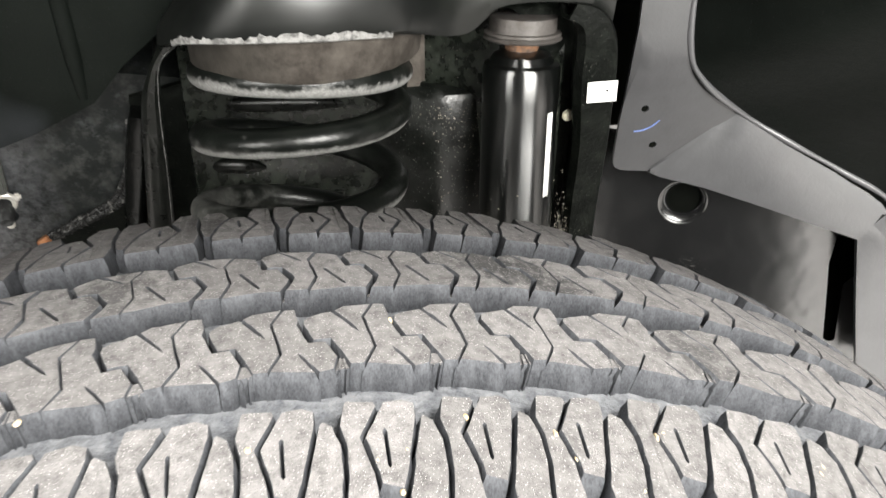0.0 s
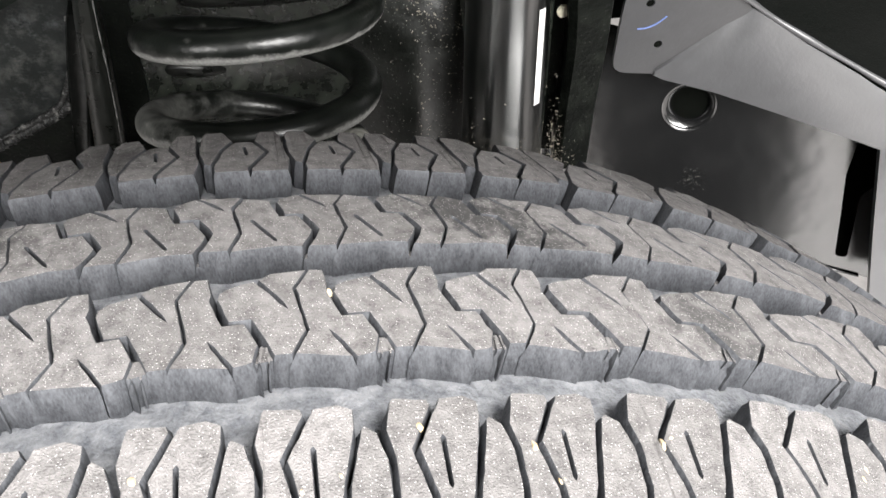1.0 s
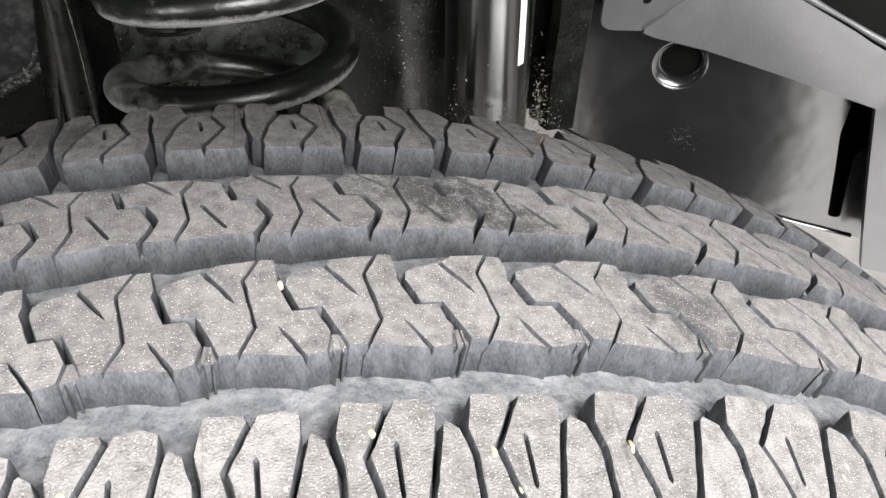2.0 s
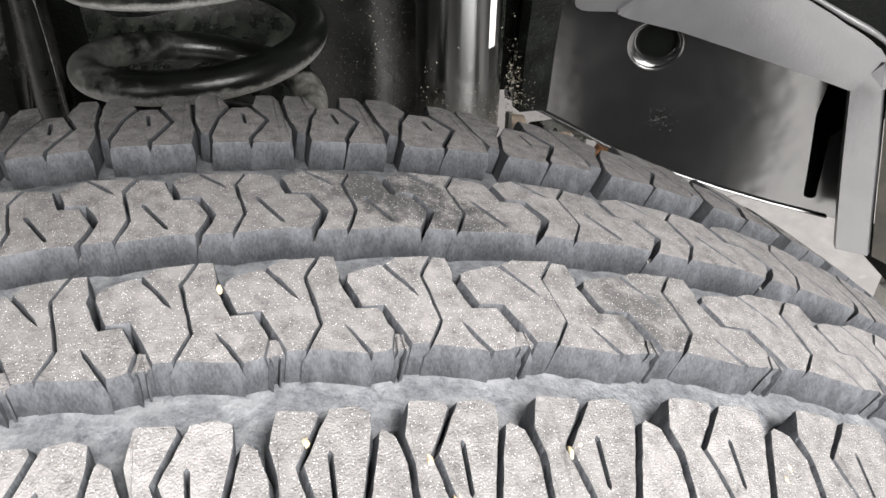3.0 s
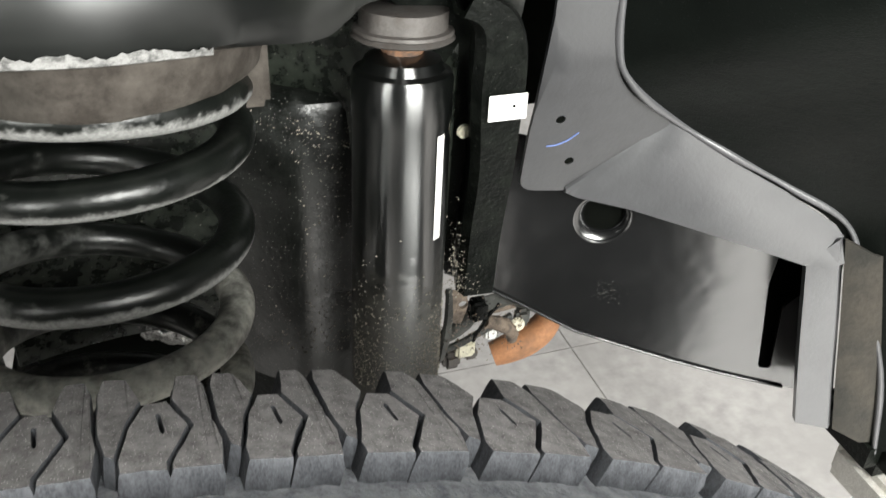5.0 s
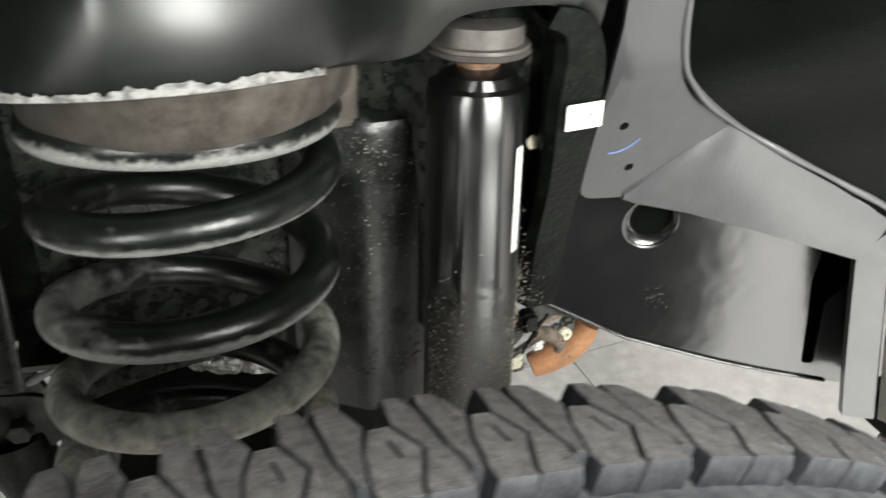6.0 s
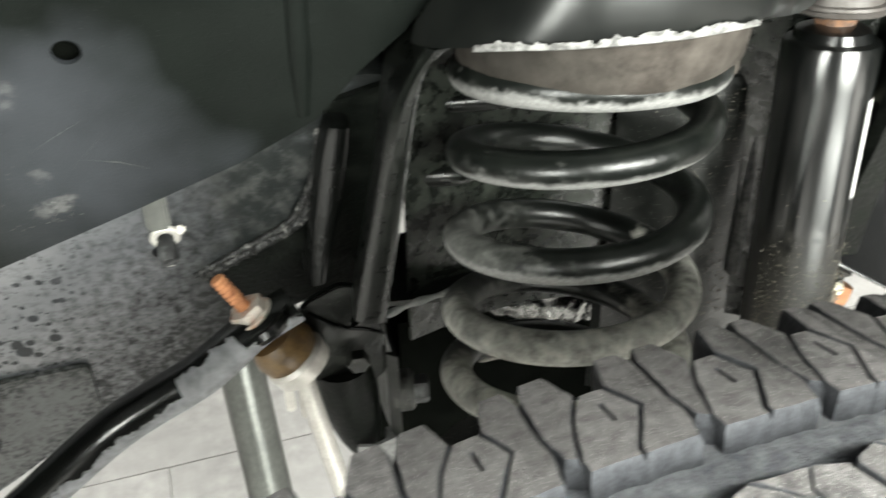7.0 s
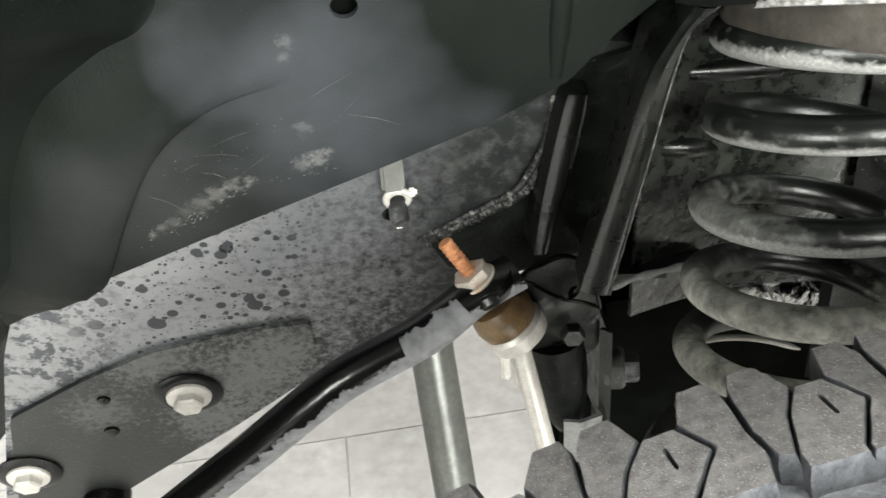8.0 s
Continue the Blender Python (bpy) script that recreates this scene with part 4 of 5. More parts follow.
# back plate behind the spring
xs = np.linspace(-0.03, 0.215, 14)
part("back_plate", loft([[(x, 0.352 - 0.9 * max(0, x - 0.12) * 0.5 + 0.02 * math.cos((x - 0.05) * 16) - 0.02 + (0.93 - z) * 0.06, z) for x in xs] for z in np.linspace(0.95, 0.625, 11)], 0.003), BACK, tower, "dusty black back plate")
for z, lo, hi in ((0.786, -0.026, 0.085), (0.742, -0.028, 0.02)):
    part("pressed_bead", tube(spline([(lo, 0.359, z + 0.003), (lo + 0.3 * (hi - lo), 0.3545, z + 0.002), (lo + 0.7 * (hi - lo), 0.3545, z - 0.001), (hi, 0.359, z - 0.006)], 6), [0.002 + 0.0045 * math.sin(math.pi * k / 18) for k in range(19)], 12), LEG_BLACK, tower, "shiny pressed bead")
part("lower_plate", loft([[(x, 0.318 + 0.25 * (x - 0.16) ** 2 * 40, z) for x in (0.10, 0.13, 0.16, 0.19, 0.215)] for z in (0.66, 0.62, 0.55)], 0.003), BLACK_DIRTY, tower)
post_left = spline([(-0.0670, 0.359, 0.7874), (-0.0719, 0.360, 0.7718), (-0.0788, 0.364, 0.7369), (-0.0844, 0.368, 0.7011), (-0.088, 0.371, 0.670)], 5)
post_right = spline([(-0.0542, 0.359, 0.7837), (-0.0547, 0.360, 0.7694), (-0.0603, 0.364, 0.7341), (-0.0688, 0.368, 0.7006), (-0.076, 0.371, 0.670)], 5)
rows = []
for f, back in ((0.02, 0.03), (0.0, 0.003), (0.06, 0.0006), (0.3, 0.0), (0.6, 0.0), (0.72, 0.0006), (0.84, 0.0026), (0.93, 0.0056), (0.98, 0.0095), (1.0, 0.014), (1.0, 0.045)):
    rows.append([p.lerp(q, f) + Vector((0, back + (0.012 if k == 0 else 0.003 if k == 1 else 0.0), 0.002 * (k == 0))) for k, (p, q) in enumerate(zip(post_left, post_right))])
part("gusset", loft(rows, 0.002), BLACK, tower, "glossy black gusset post")



# ---- the inner fender: grey pressed panels beside the shock absorber ----
fender = thing("inner_fender", (0.37, 0.27, 0.55), "satin grey pressed steel inner fender with a round hole", "car body panel")


def plate_y(x, z):
    return 0.2625 + 0.30 * max(0, 0.835 - z) - 0.12 * (x - 0.2585)


outline = round2([(0.262, 0.99), (0.2555, 0.867), (0.2545, 0.79), (0.2575, 0.743), (0.294, 0.7395), (0.340, 0.786), (0.302, 0.816), (0.2885, 0.842), (0.288, 0.99)], 0.010, 4)
part("mounting_plate", drape([outline, circle2(0.2705, 0.795, 0.0027, 16), circle2(0.283, 0.764, 0.0027, 16)], plate_y, 0.0025), PLATE_GREY, fender)
part("crayon_mark", tube(spline([(x, plate_y(x, z) - 0.0002, z) for x, z in ((0.2665, 0.7765), (0.272, 0.777), (0.278, 0.780), (0.283, 0.785))], 4), 0.0005, 6), BLUE, fender, "blue crayon line")
# Black discs behind the two small holes stand in for the shade inside.
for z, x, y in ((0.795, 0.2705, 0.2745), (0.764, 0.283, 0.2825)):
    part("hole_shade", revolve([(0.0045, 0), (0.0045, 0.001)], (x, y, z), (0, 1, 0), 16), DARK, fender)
# the sloping ledge


def straight(points, steps=5):
    p = [Vector(q) for q in points]
    return [a.lerp(b, k / steps) for a, b in zip(p, p[1:]) for k in range(steps)] + [p[-1]]


up_edge = straight([(0.2865, 0.2880, 0.7430), (0.3345, 0.2720, 0.7900), (0.3400, 0.2665, 0.7865), (0.372, 0.257, 0.766), (0.41, 0.247, 0.7445), (0.445, 0.236, 0.722), (0.462, 0.229, 0.700)])
low_edge = straight([(0.2865, 0.2895, 0.7400), (0.2935, 0.2835, 0.7385), (0.325, 0.2745, 0.7305), (0.362, 0.262, 0.7185), (0.40, 0.2495, 0.7055), (0.437, 0.2385, 0.692), (0.4425, 0.237, 0.688)])
part("ledge", loft([up_edge, [a.lerp(b, 0.33) + Vector((0, -0.002, 0)) for a, b in zip(up_edge, low_edge)], [a.lerp(b, 0.7) + Vector((0, -0.002, 0)) for a, b in zip(up_edge, low_edge)], low_edge, [p + Vector((0.001, 0.025, -0.001)) for p in low_edge]], 0.0015), GREY, fender)


def panel_y(x):
    return 0.3135 - 0.34 * (x - 0.332)


bottom = [(0.235, 0.652), (0.262, 0.640), (0.280, 0.630), (0.300, 0.6185), (0.324, 0.6045), (0.360, 0.5915), (0.393, 0.580), (0.43, 0.569), (0.489, 0.554)]
top_ = [(0.489, 0.69), (0.437, 0.700), (0.36, 0.729), (0.294, 0.752), (0.235, 0.765)]


def refine(loop, step):
    out = []
    for a, b in zip(loop, loop[1:] + loop[:1]):
        n_ = max(1, int(math.dist(a, b) / step))
        out += [(a[0] + (b[0] - a[0]) * j / n_, a[1] + (b[1] - a[1]) * j / n_) for j in range(n_)]
    return out


hole = [(0.3310 + 0.0168 * math.cos(a), 0.6972 + 0.0166 * math.sin(a)) for a in (2 * math.pi * k / 32 for k in range(32))]
slot = [(0.447, 0.675), (0.470, 0.667), (0.473, 0.648), (0.459, 0.630), (0.463, 0.574), (0.454, 0.575), (0.450, 0.610), (0.445, 0.649)]
part("lower_panel", drape([refine(bottom + top_, 0.006), hole, refine(round2(slot, 0.003, 2), 0.01)], lambda x, z: panel_y(x), 0.0015), PANEL, fender)
# A near-black sheet paints the shade behind the slot.
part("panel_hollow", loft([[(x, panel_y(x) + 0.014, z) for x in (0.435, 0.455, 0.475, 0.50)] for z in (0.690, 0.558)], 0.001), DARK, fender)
# the flanged rim of the round hole
c, n_ = Vector((0.3310, panel_y(0.3310), 0.6972)), Vector((0.34, 1, 0)).normalized()
rings, bm = [], bmesh.new()
u, v, _ = frame_axes(n_)
for r, d_, shift in ((0.0192, -0.0004, 0.0), (0.0180, -0.0001, 0.0), (0.0164, 0.0007, 0.2), (0.0149, 0.0018, 0.5), (0.0137, 0.0031, 0.8), (0.0128, 0.0047, 1.0), (0.0125, 0.0068, 1.0)):
    m = c + n_ * d_ + Vector((0.0010, 0, 0.0010)) * shift
    rings.append([bm.verts.new(m + u * (r * math.cos(a)) + v * (r * math.sin(a))) for a in (2 * math.pi * k / 48 for k in range(48))])
for a, b in zip(rings, rings[1:]):
    for k in range(48):
        bm.faces.new((a[k], a[(k + 1) % 48], b[(k + 1) % 48], b[k]))
bmesh.ops.recalc_face_normals(bm, faces=bm.faces[:])
part("hole_flange", bm, PANEL, fender)
# Black disc and sheet put the shade inside the round hole.
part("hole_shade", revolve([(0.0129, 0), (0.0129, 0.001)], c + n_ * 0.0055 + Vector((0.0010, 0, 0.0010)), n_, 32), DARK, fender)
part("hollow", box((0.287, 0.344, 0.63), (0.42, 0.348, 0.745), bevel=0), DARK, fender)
lip_ = [(a[0] + (b[0] - a[0]) * k / 4, a[1] + (b[1] - a[1]) * k / 4) for a, b in zip(bottom[:-1], bottom[1:]) for k in range(4)]
part("bottom_lip", tube([(x, panel_y(x) - 0.001, z) for x, z in lip_ if x < 0.486], 0.0013, 8), PANEL, fender)
# the upright flange and the dirty underside beyond it
a = spline([(0.4345, 0.2380, 0.694), (0.447, 0.236, 0.632), (0.457, 0.235, 0.588), (0.4655, 0.234, 0.552)], 5)
b = spline([(0.4470, 0.2300, 0.714), (0.464, 0.2285, 0.648), (0.478, 0.227, 0.59), (0.489, 0.226, 0.547)], 5)
part("scrape", grains(lambda r: (lambda x, z: (x, panel_y(x) - 0.0003, z))(0.342 + r.gauss(0, 0.004) + 0.5 * (r.random() - 0.5) * 0.02, 0.639 + r.gauss(0, 0.005)), 90, 3, (0.0002, 0.0006)), SCUFF, fender, "pale scrape")
part("upright_flange", loft([[p + Vector((0.002, 0.006, 0)) for p in a], a, b, [p + Vector((0.006, 0.004, 0)) for p in b]], 0.002), GREY, fender)
part("outer_skin", loft([[p + Vector((0.003, -0.001, 0)) for p in b], [p + Vector((0.02, -0.012, -0.008)) for p in b], [p + Vector((0.06, -0.02, -0.01)) for p in b]], 0.002), TAN, fender, "dirty tan underside")

# ---- the dark arch above it ----
arch = thing("wheel_arch_shell", (0.45, 0.1, 0.7), "matt dark grey moulded wheel arch shell", "car body panel")
curve = spline([(0.289, 0.262, 1.02), (0.2885, 0.261, 0.90), (0.2895, 0.2605, 0.842), (0.303, 0.2605, 0.816), (0.3405, 0.2655, 0.787), (0.375, 0.256, 0.7665), (0.412, 0.246, 0.746), (0.448, 0.234, 0.724), (0.466, 0.227, 0.690), (0.50, 0.215, 0.61), (0.52, 0.21, 0.53)], 6)
rows = [[p + Vector((-0.001, 0.006, -0.004)) for p in curve]]
for s in (0, 0.012, 0.04, 0.12, 0.24, 0.36):
    rows.append([p + Vector((0.40 * s + (0.004 if s else 0), -s, 0.62 * s + (0.003 if s else 0))) for p in curve])
part("shell", loft(rows, 0.002), LINER, arch)
lip = [p + Vector((0.0012, -0.0015, 0.0005)) for p in curve]
part("fold_edge", tube(lip, [0.0021 + 0.0004 * math.sin(k * 0.7) for k in range(len(lip))], 14), GREY, arch, "satin grey folded edge")

# ---- the unseen roof of the arch and a near-black sheet for shade behind everything ----
rows = [[(x, y, 1.115 - 0.28 * max(0, abs(x) - 0.28) ** 1.2 - 0.01 * (y < -0.175)) for x in np.linspace(-0.75, 0.92, 21)] for y in (-0.18, -0.17, -0.05, 0.1, 0.3, 0.55)]
tagged(part("ceiling_arch", loft(rows, 0.004), LINER), "unseen dark wheel arch roof that closes off the opening above", "wheel arch", kind="structure")
tagged(part("wall_bay", box((-0.75, 0.55, 0.66), (0.95, 0.56, 1.12), bevel=0), DARK), "near-black sheet standing in for the shaded bay behind the suspension", "bay wall", kind="structure")

# unseen, added near-black body sides that close the wheel opening before and behind the wheel
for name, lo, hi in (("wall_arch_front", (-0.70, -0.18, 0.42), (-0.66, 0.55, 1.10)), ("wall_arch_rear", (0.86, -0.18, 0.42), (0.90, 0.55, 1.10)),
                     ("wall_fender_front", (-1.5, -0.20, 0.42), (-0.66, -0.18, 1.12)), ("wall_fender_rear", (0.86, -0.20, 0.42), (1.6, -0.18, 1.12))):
    tagged(part(name, box(lo, hi, bevel=0.002), DARK), "unseen near-black body side that closes the wheel opening", "body side", kind="structure")

# ---- the liner on the other side ----
liner = thing("wheel_arch_liner", (-0.3, 0.3, 0.7), "matt black plastic wheel arch liner with scuffs, a dusty film and painted sheen", "wheel liner")


def liner_y(x, z):
    return 0.296 + 0.3 * (0.864 - z)


low = [(-0.030, 0.862), (-0.038, 0.852), (-0.060, 0.833), (-0.082, 0.808), (-0.122, 0.788), (-0.172, 0.770), (-0.263, 0.739), (-0.344, 0.710), (-0.40, 0.686)]
loop = refine(low + [(-0.40, 1.05), (0.0, 1.05), (0.0, 0.90)], 0.03)
pts = [Vector((x, liner_y(x, z), z)) for x, z in loop]
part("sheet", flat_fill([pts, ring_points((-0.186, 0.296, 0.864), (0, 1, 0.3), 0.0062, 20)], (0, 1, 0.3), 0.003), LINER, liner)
# Black disc as the shade inside the liner hole.
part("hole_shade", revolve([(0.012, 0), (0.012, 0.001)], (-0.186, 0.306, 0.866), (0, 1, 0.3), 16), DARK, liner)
ridge = spline([(-0.374, 0.352, 0.694), (-0.364, 0.348, 0.712), (-0.352, 0.340, 0.735), (-0.333, 0.326, 0.771), (-0.309, 0.316, 0.809), (-0.283, 0.314, 0.833), (-0.250, 0.322, 0.848), (-0.20, 0.334, 0.855)], 6)
rows = [[] for _ in range(9)]
for k, p in enumerate(ridge):
    way = (ridge[min(k + 1, len(ridge) - 1)] - ridge[max(k - 1, 0)])
    way.y = 0
    across = Vector((way.z, 0, -way.x)).normalized()
    tall = min(1, 0.6 + k / 20) * min(1, (len(ridge) - 1 - k) / 16)
    for row, (u_, h_) in zip(rows, ((0.0265, -0.001), (0.0262, 0.006), (0.0245, 0.010), (0.018, 0.0135), (0.006, 0.0150), (-0.010, 0.0140), (-0.024, 0.0105), (-0.036, 0.005), (-0.048, -0.001))):
        q = Vector((p.x, 0, p.z)) + across * u_
        q.z = max(q.z, 0.7385 + 0.34 * (q.x + 0.263))
        row.append(Vector((q.x, liner_y(q.x, q.z) - h_ * tall * 1.15 + 0.002 * (1 - tall), q.z)))
part("ridge", loft(rows, 0.001), LINER, liner)
side_ = spline([(-0.62, 0.56, 0.36), (-0.56, 0.53, 0.47), (-0.50, 0.495, 0.56), (-0.445, 0.445, 0.63), (-0.403, 0.375, 0.68), (-0.372, 0.330, 0.73), (-0.347, 0.314, 0.79), (-0.320, 0.302, 0.832), (-0.290, 0.296, 0.855), (-0.262, 0.292, 0.875), (-0.25, 0.28, 0.95)], 6)
part("front_wall", loft([[p + Vector((dx, dy, -0.4 * dx)) for p in side_] for dx, dy in ((0.05, 0.16), (0.012, 0.012), (0, 0), (-0.02, -0.02), (-0.05, -0.07), (-0.08, -0.15), (-0.1, -0.24))], 0.003), LINER, liner)
part("rib", tube([(-0.088, liner_y(0, z) + 0.0022, z) for z in (0.812, 0.84, 0.87, 0.93)], [0.0035, 0.0056, 0.0056, 0.0056], 20), LINER, liner)


def scratches(bm, middle, spread, way, count, seed, size):
    """Thin pale flecks lying on the liner."""
    r = random.Random(seed)
    for _ in range(count):
        a = r.gauss(0, 0.45)
        x, z = middle[0] + way[0] * a * spread[0] + r.gauss(0, spread[1]), middle[1] + way[1] * a * spread[0] + abs(r.gauss(0, spread[1]))
        turn_ = math.atan2(way[1], way[0]) + r.gauss(0, 0.5)
        long_, wide_ = r.uniform(0.3, 1) * size, r.uniform(0.06, 0.25) * size
        u_, v_ = (math.cos(turn_), math.sin(turn_)), (-math.sin(turn_), math.cos(turn_))
        vs = []
        for i, j in ((-1, -0.3), (0.2, -1), (1, 0.2), (-0.1, 1)):
            px_, pz_ = x + u_[0] * i * long_ + v_[0] * j * wide_, z + u_[1] * i * long_ + v_[1] * j * wide_
            vs.append(bm.verts.new((px_, liner_y(px_, pz_) - 0.0006, pz_)))
        bm.faces.new(vs)


scuffs = bmesh.new()
for middle, spread, way, count, size in (((-0.278, 0.747), (0.034, 0.004), (0.88, 0.42), 50, 0.0016), ((-0.214, 0.769), (0.014, 0.006), (0.9, 0.35), 24, 0.0014), ((-0.268, 0.775), (0.05, 0.014), (0.85, 0.5), 34, 0.0008)):
    scratches(scuffs, middle, spread, way, count, int(count + size * 1e5), size)
for k, (x, z) in enumerate(((-0.272, 0.785), (-0.262, 0.778), (-0.281, 0.772), (-0.255, 0.79), (-0.24, 0.782), (-0.29, 0.764), (-0.248, 0.80), (-0.19, 0.81), (-0.178, 0.80), (-0.20, 0.822))):
    lean_, long_ = (0.4, -0.5, 0.9, -0.2, 0.6, -0.7, 0.3, 0.8, -0.4, 0.5)[k], 0.006 + 0.0012 * k
    ends = [(x - long_ * math.cos(lean_), z - long_ * math.sin(lean_)), (x + 0.001, z + 0.0012), (x + long_ * math.cos(lean_), z + long_ * math.sin(lean_)), (x + 0.0008, z + 0.0009)]
    scuffs.faces.new([scuffs.verts.new((a, liner_y(a, b) - 0.0006, b)) for a, b in ends])
bmesh.ops.solidify(scuffs, geom=scuffs.faces[:], thickness=0.0003)
tagged(part("scuffing", scuffs, SCUFF, liner, "pale chalky scratches", smooth=False), "pale chalky scratches", kind="stuff")

# ---- the frame rail ----
rail = thing("frame_rail", (-0.25, 0.45, 0.5), "blue-grey steel frame rail with dark stains and a bolted plate", "frame rail")


def rail_y(z):
    return 0.408 + 0.3 * (0.68 - z)


loop = [(-0.40, 0.70), (-0.424, 0.644), (-0.444, 0.606), (-0.469, 0.541), (-0.52, 0.41), (-0.432, 0.398), (-0.32, 0.472), (-0.239, 0.534), (-0.176, 0.571), (-0.113, 0.610), (-0.02, 0.64), (-0.02, 0.80), (-0.2, 0.83), (-0.36, 0.80)]
pts = smooth_corner([Vector((x, rail_y(z), z)) for x, z in loop], 0.012, 3)
part("web", flat_fill([pts, ring_points((-0.2756, 0.4071, 0.683), (0, 1, 0.3), 0.0046, 16), ring_points((-0.168, 0.4037, 0.6935), (0, 1, 0.3), 0.0062, 16, 1.2)], (0, 1, 0.3), 0.06), RAIL, rail)
plate = [(-0.466, 0.538), (-0.40, 0.572), (-0.348, 0.592), (-0.29, 0.600), (-0.234, 0.600), (-0.237, 0.546), (-0.318, 0.480), (-0.43, 0.402), (-0.505, 0.42)]
pts = smooth_corner([Vector((x, rail_y(z) - 0.0045, z)) for x, z in plate], 0.006, 3)
part("plate", flat_fill([pts], (0, 1, 0.3), 0.004), PLATE, rail, "stained dark plate")
NORMAL = Vector((0, -1, -0.3)).normalized()
for x, z in ((-0.334, 0.540), (-0.480, 0.463)):
    p = Vector((x, rail_y(z) - 0.0048, z))
    bolt = part("bolt", revolve([(0.0150, 0.0), (0.0166, 0.001), (0.0163, 0.003), (0.0140, 0.0044), (0.0115, 0.005)], p + NORMAL * 0.003, NORMAL, 32), STEEL, rail, "pale zinc flange bolt")
    part("head", hexagon(p + NORMAL * 0.007, NORMAL, 0.0112, 0.008), STEEL, bolt)
    part("washer", revolve([(0.016, 0.0), (0.0245, 0.0), (0.0255, 0.002), (0.021, 0.004), (0.016, 0.004)], p, NORMAL, 36), BLACK, bolt, "black dished washer")
for x, z, r in ((-0.395, 0.546, 0.005), (-0.402, 0.504, 0.006)):
    part("rivet", revolve([(r, 0), (r * 0.9, 0.002), (r * 0.4, 0.003)], (x, rail_y(z) - 0.0046, z), NORMAL, 16), BLACK, rail)
part("bush", revolve([(0.02, -0.01), (0.02, 0.004), (0.016, 0.010), (0.006, 0.013)], (-0.438, 0.483, 0.400), NORMAL, 32), BLACK, rail, "black rubber bush")
end_plate = [(-0.146, 0.664), (-0.128, 0.675), (-0.105, 0.687), (-0.086, 0.699), (-0.074, 0.721), (-0.0665, 0.748), (-0.064, 0.79), (-0.02, 0.80), (-0.02, 0.642), (-0.10, 0.622), (-0.135, 0.64)]
part("end_plate", flat_fill([[Vector((x, rail_y(z) - 0.0052, z)) for x, z in end_plate]], (0, 1, 0.3), 0.004), BLACK_DIRTY, rail, "dusty black end plate")
bead = spline([(-0.148, rail_y(0.664) - 0.001, 0.664), (-0.128, rail_y(0.676) - 0.002, 0.676), (-0.105, rail_y(0.688) - 0.003, 0.688), (-0.086, 0.398, 0.70), (-0.074, 0.390, 0.722), (-0.066, 0.385, 0.748), (-0.064, 0.383, 0.770)], 12)
bead = spline(bead, 3)
for shift, thick in ((0.0, 0.0034), (0.0044, 0.0022)):
    run = [p + Vector((-shift + 0.0009 * noise.noise(Vector((k * 0.21, shift * 900, 1))), -0.0004, shift * 0.5 + 0.0008 * noise.noise(Vector((k * 0.33, 4, shift * 900))))) for k, p in enumerate(bead)]
    part("weld", tube(run, [thick * (1 + 0.5 * noise.fractal(Vector((k * 0.37, shift * 700, 5)), 1.0, 2.0, 3)) for k in range(len(run))], 10), WELD, rail, "rough weld bead")

# ---- cable clip ----
clip = thing("cable_clip", (-0.168, 0.40, 0.69), "pale metal cable clip hooked into the frame rail", "cable clip")
part("ring", revolve([(0.0050, 0.0), (0.0078, -0.0004), (0.0090, 0.0008), (0.0090, 0.0026), (0.0078, 0.0036), (0.0050, 0.0036)], (-0.1648, 0.3905, 0.7100), (0, 1, 0.3), 28, caps=False), STEEL, clip)
part("ear", box((-0.1585, 0.3890, 0.7115), (-0.1525, 0.3925, 0.7175), bevel=0.0015), STEEL, clip)
part("stem", box((-0.1735, 0.384, 0.7190), (-0.1595, 0.391, 0.752), bevel=0.002), TUBE, clip)
part("pin", revolve([(0.0052, 0.0), (0.0060, 0.002), (0.0060, 0.016), (0.0046, 0.019)], (-0.1655, 0.3985, 0.7080), (0.05, -0.86, -0.5), 20), RAIL_DARK, clip, "grey push pin")
part("tail", box((-0.1680, 0.393, 0.6880), (-0.1625, 0.398, 0.6985), bevel=0.001), STEEL, clip)

# ---- anti-roll bar and its link ----
bar = thing("anti_roll_bar", (-0.24, 0.36, 0.57), "black steel anti-roll bar with flaking grey paint underneath", "anti-roll bar")
pts = spline([(-0.098, 0.368, 0.661), (-0.124, 0.362, 0.6525), (-0.160, 0.357, 0.6305), (-0.217, 0.355, 0.604), (-0.278, 0.355, 0.5585), (-0.322, 0.355, 0.526), (-0.45, 0.358, 0.43)], 8)
pts = spline(pts, 4)
bm = bmesh.new()
rings = []
for k, p in enumerate(pts):
    way = (pts[min(k + 1, len(pts) - 1)] - pts[max(k - 1, 0)]).normalized()
    u = way.cross(Vector((0, -1, 0))).normalized()
    v = way.cross(u)
    w = min(1, k / 56)
    rings.append([bm.verts.new(p + u * ((0.0085 + 0.0055 * w) * math.sin(a)) + v * ((0.018 - 0.004 * w) * math.cos(a))) for a in (2 * math.pi * j / 40 for j in range(40))])
coat = []
for k, ring in enumerate(rings):
    for w in ring:
        low_ = (w.co - pts[k]).dot(Vector((0, -0.6, -0.8))) / 0.014
        coat.append(0.20 + 0.50 * max(-0.6, low_) + (0.42 if 40 < k < 72 else 0) + 0.12 * noise.noise(Vector((k * 0.05, 1, 0))))
for a, b in zip(rings, rings[1:]):
    for j in range(40):
        bm.faces.new((a[j], a[(j + 1) % 40], b[(j + 1) % 40], b[j]))
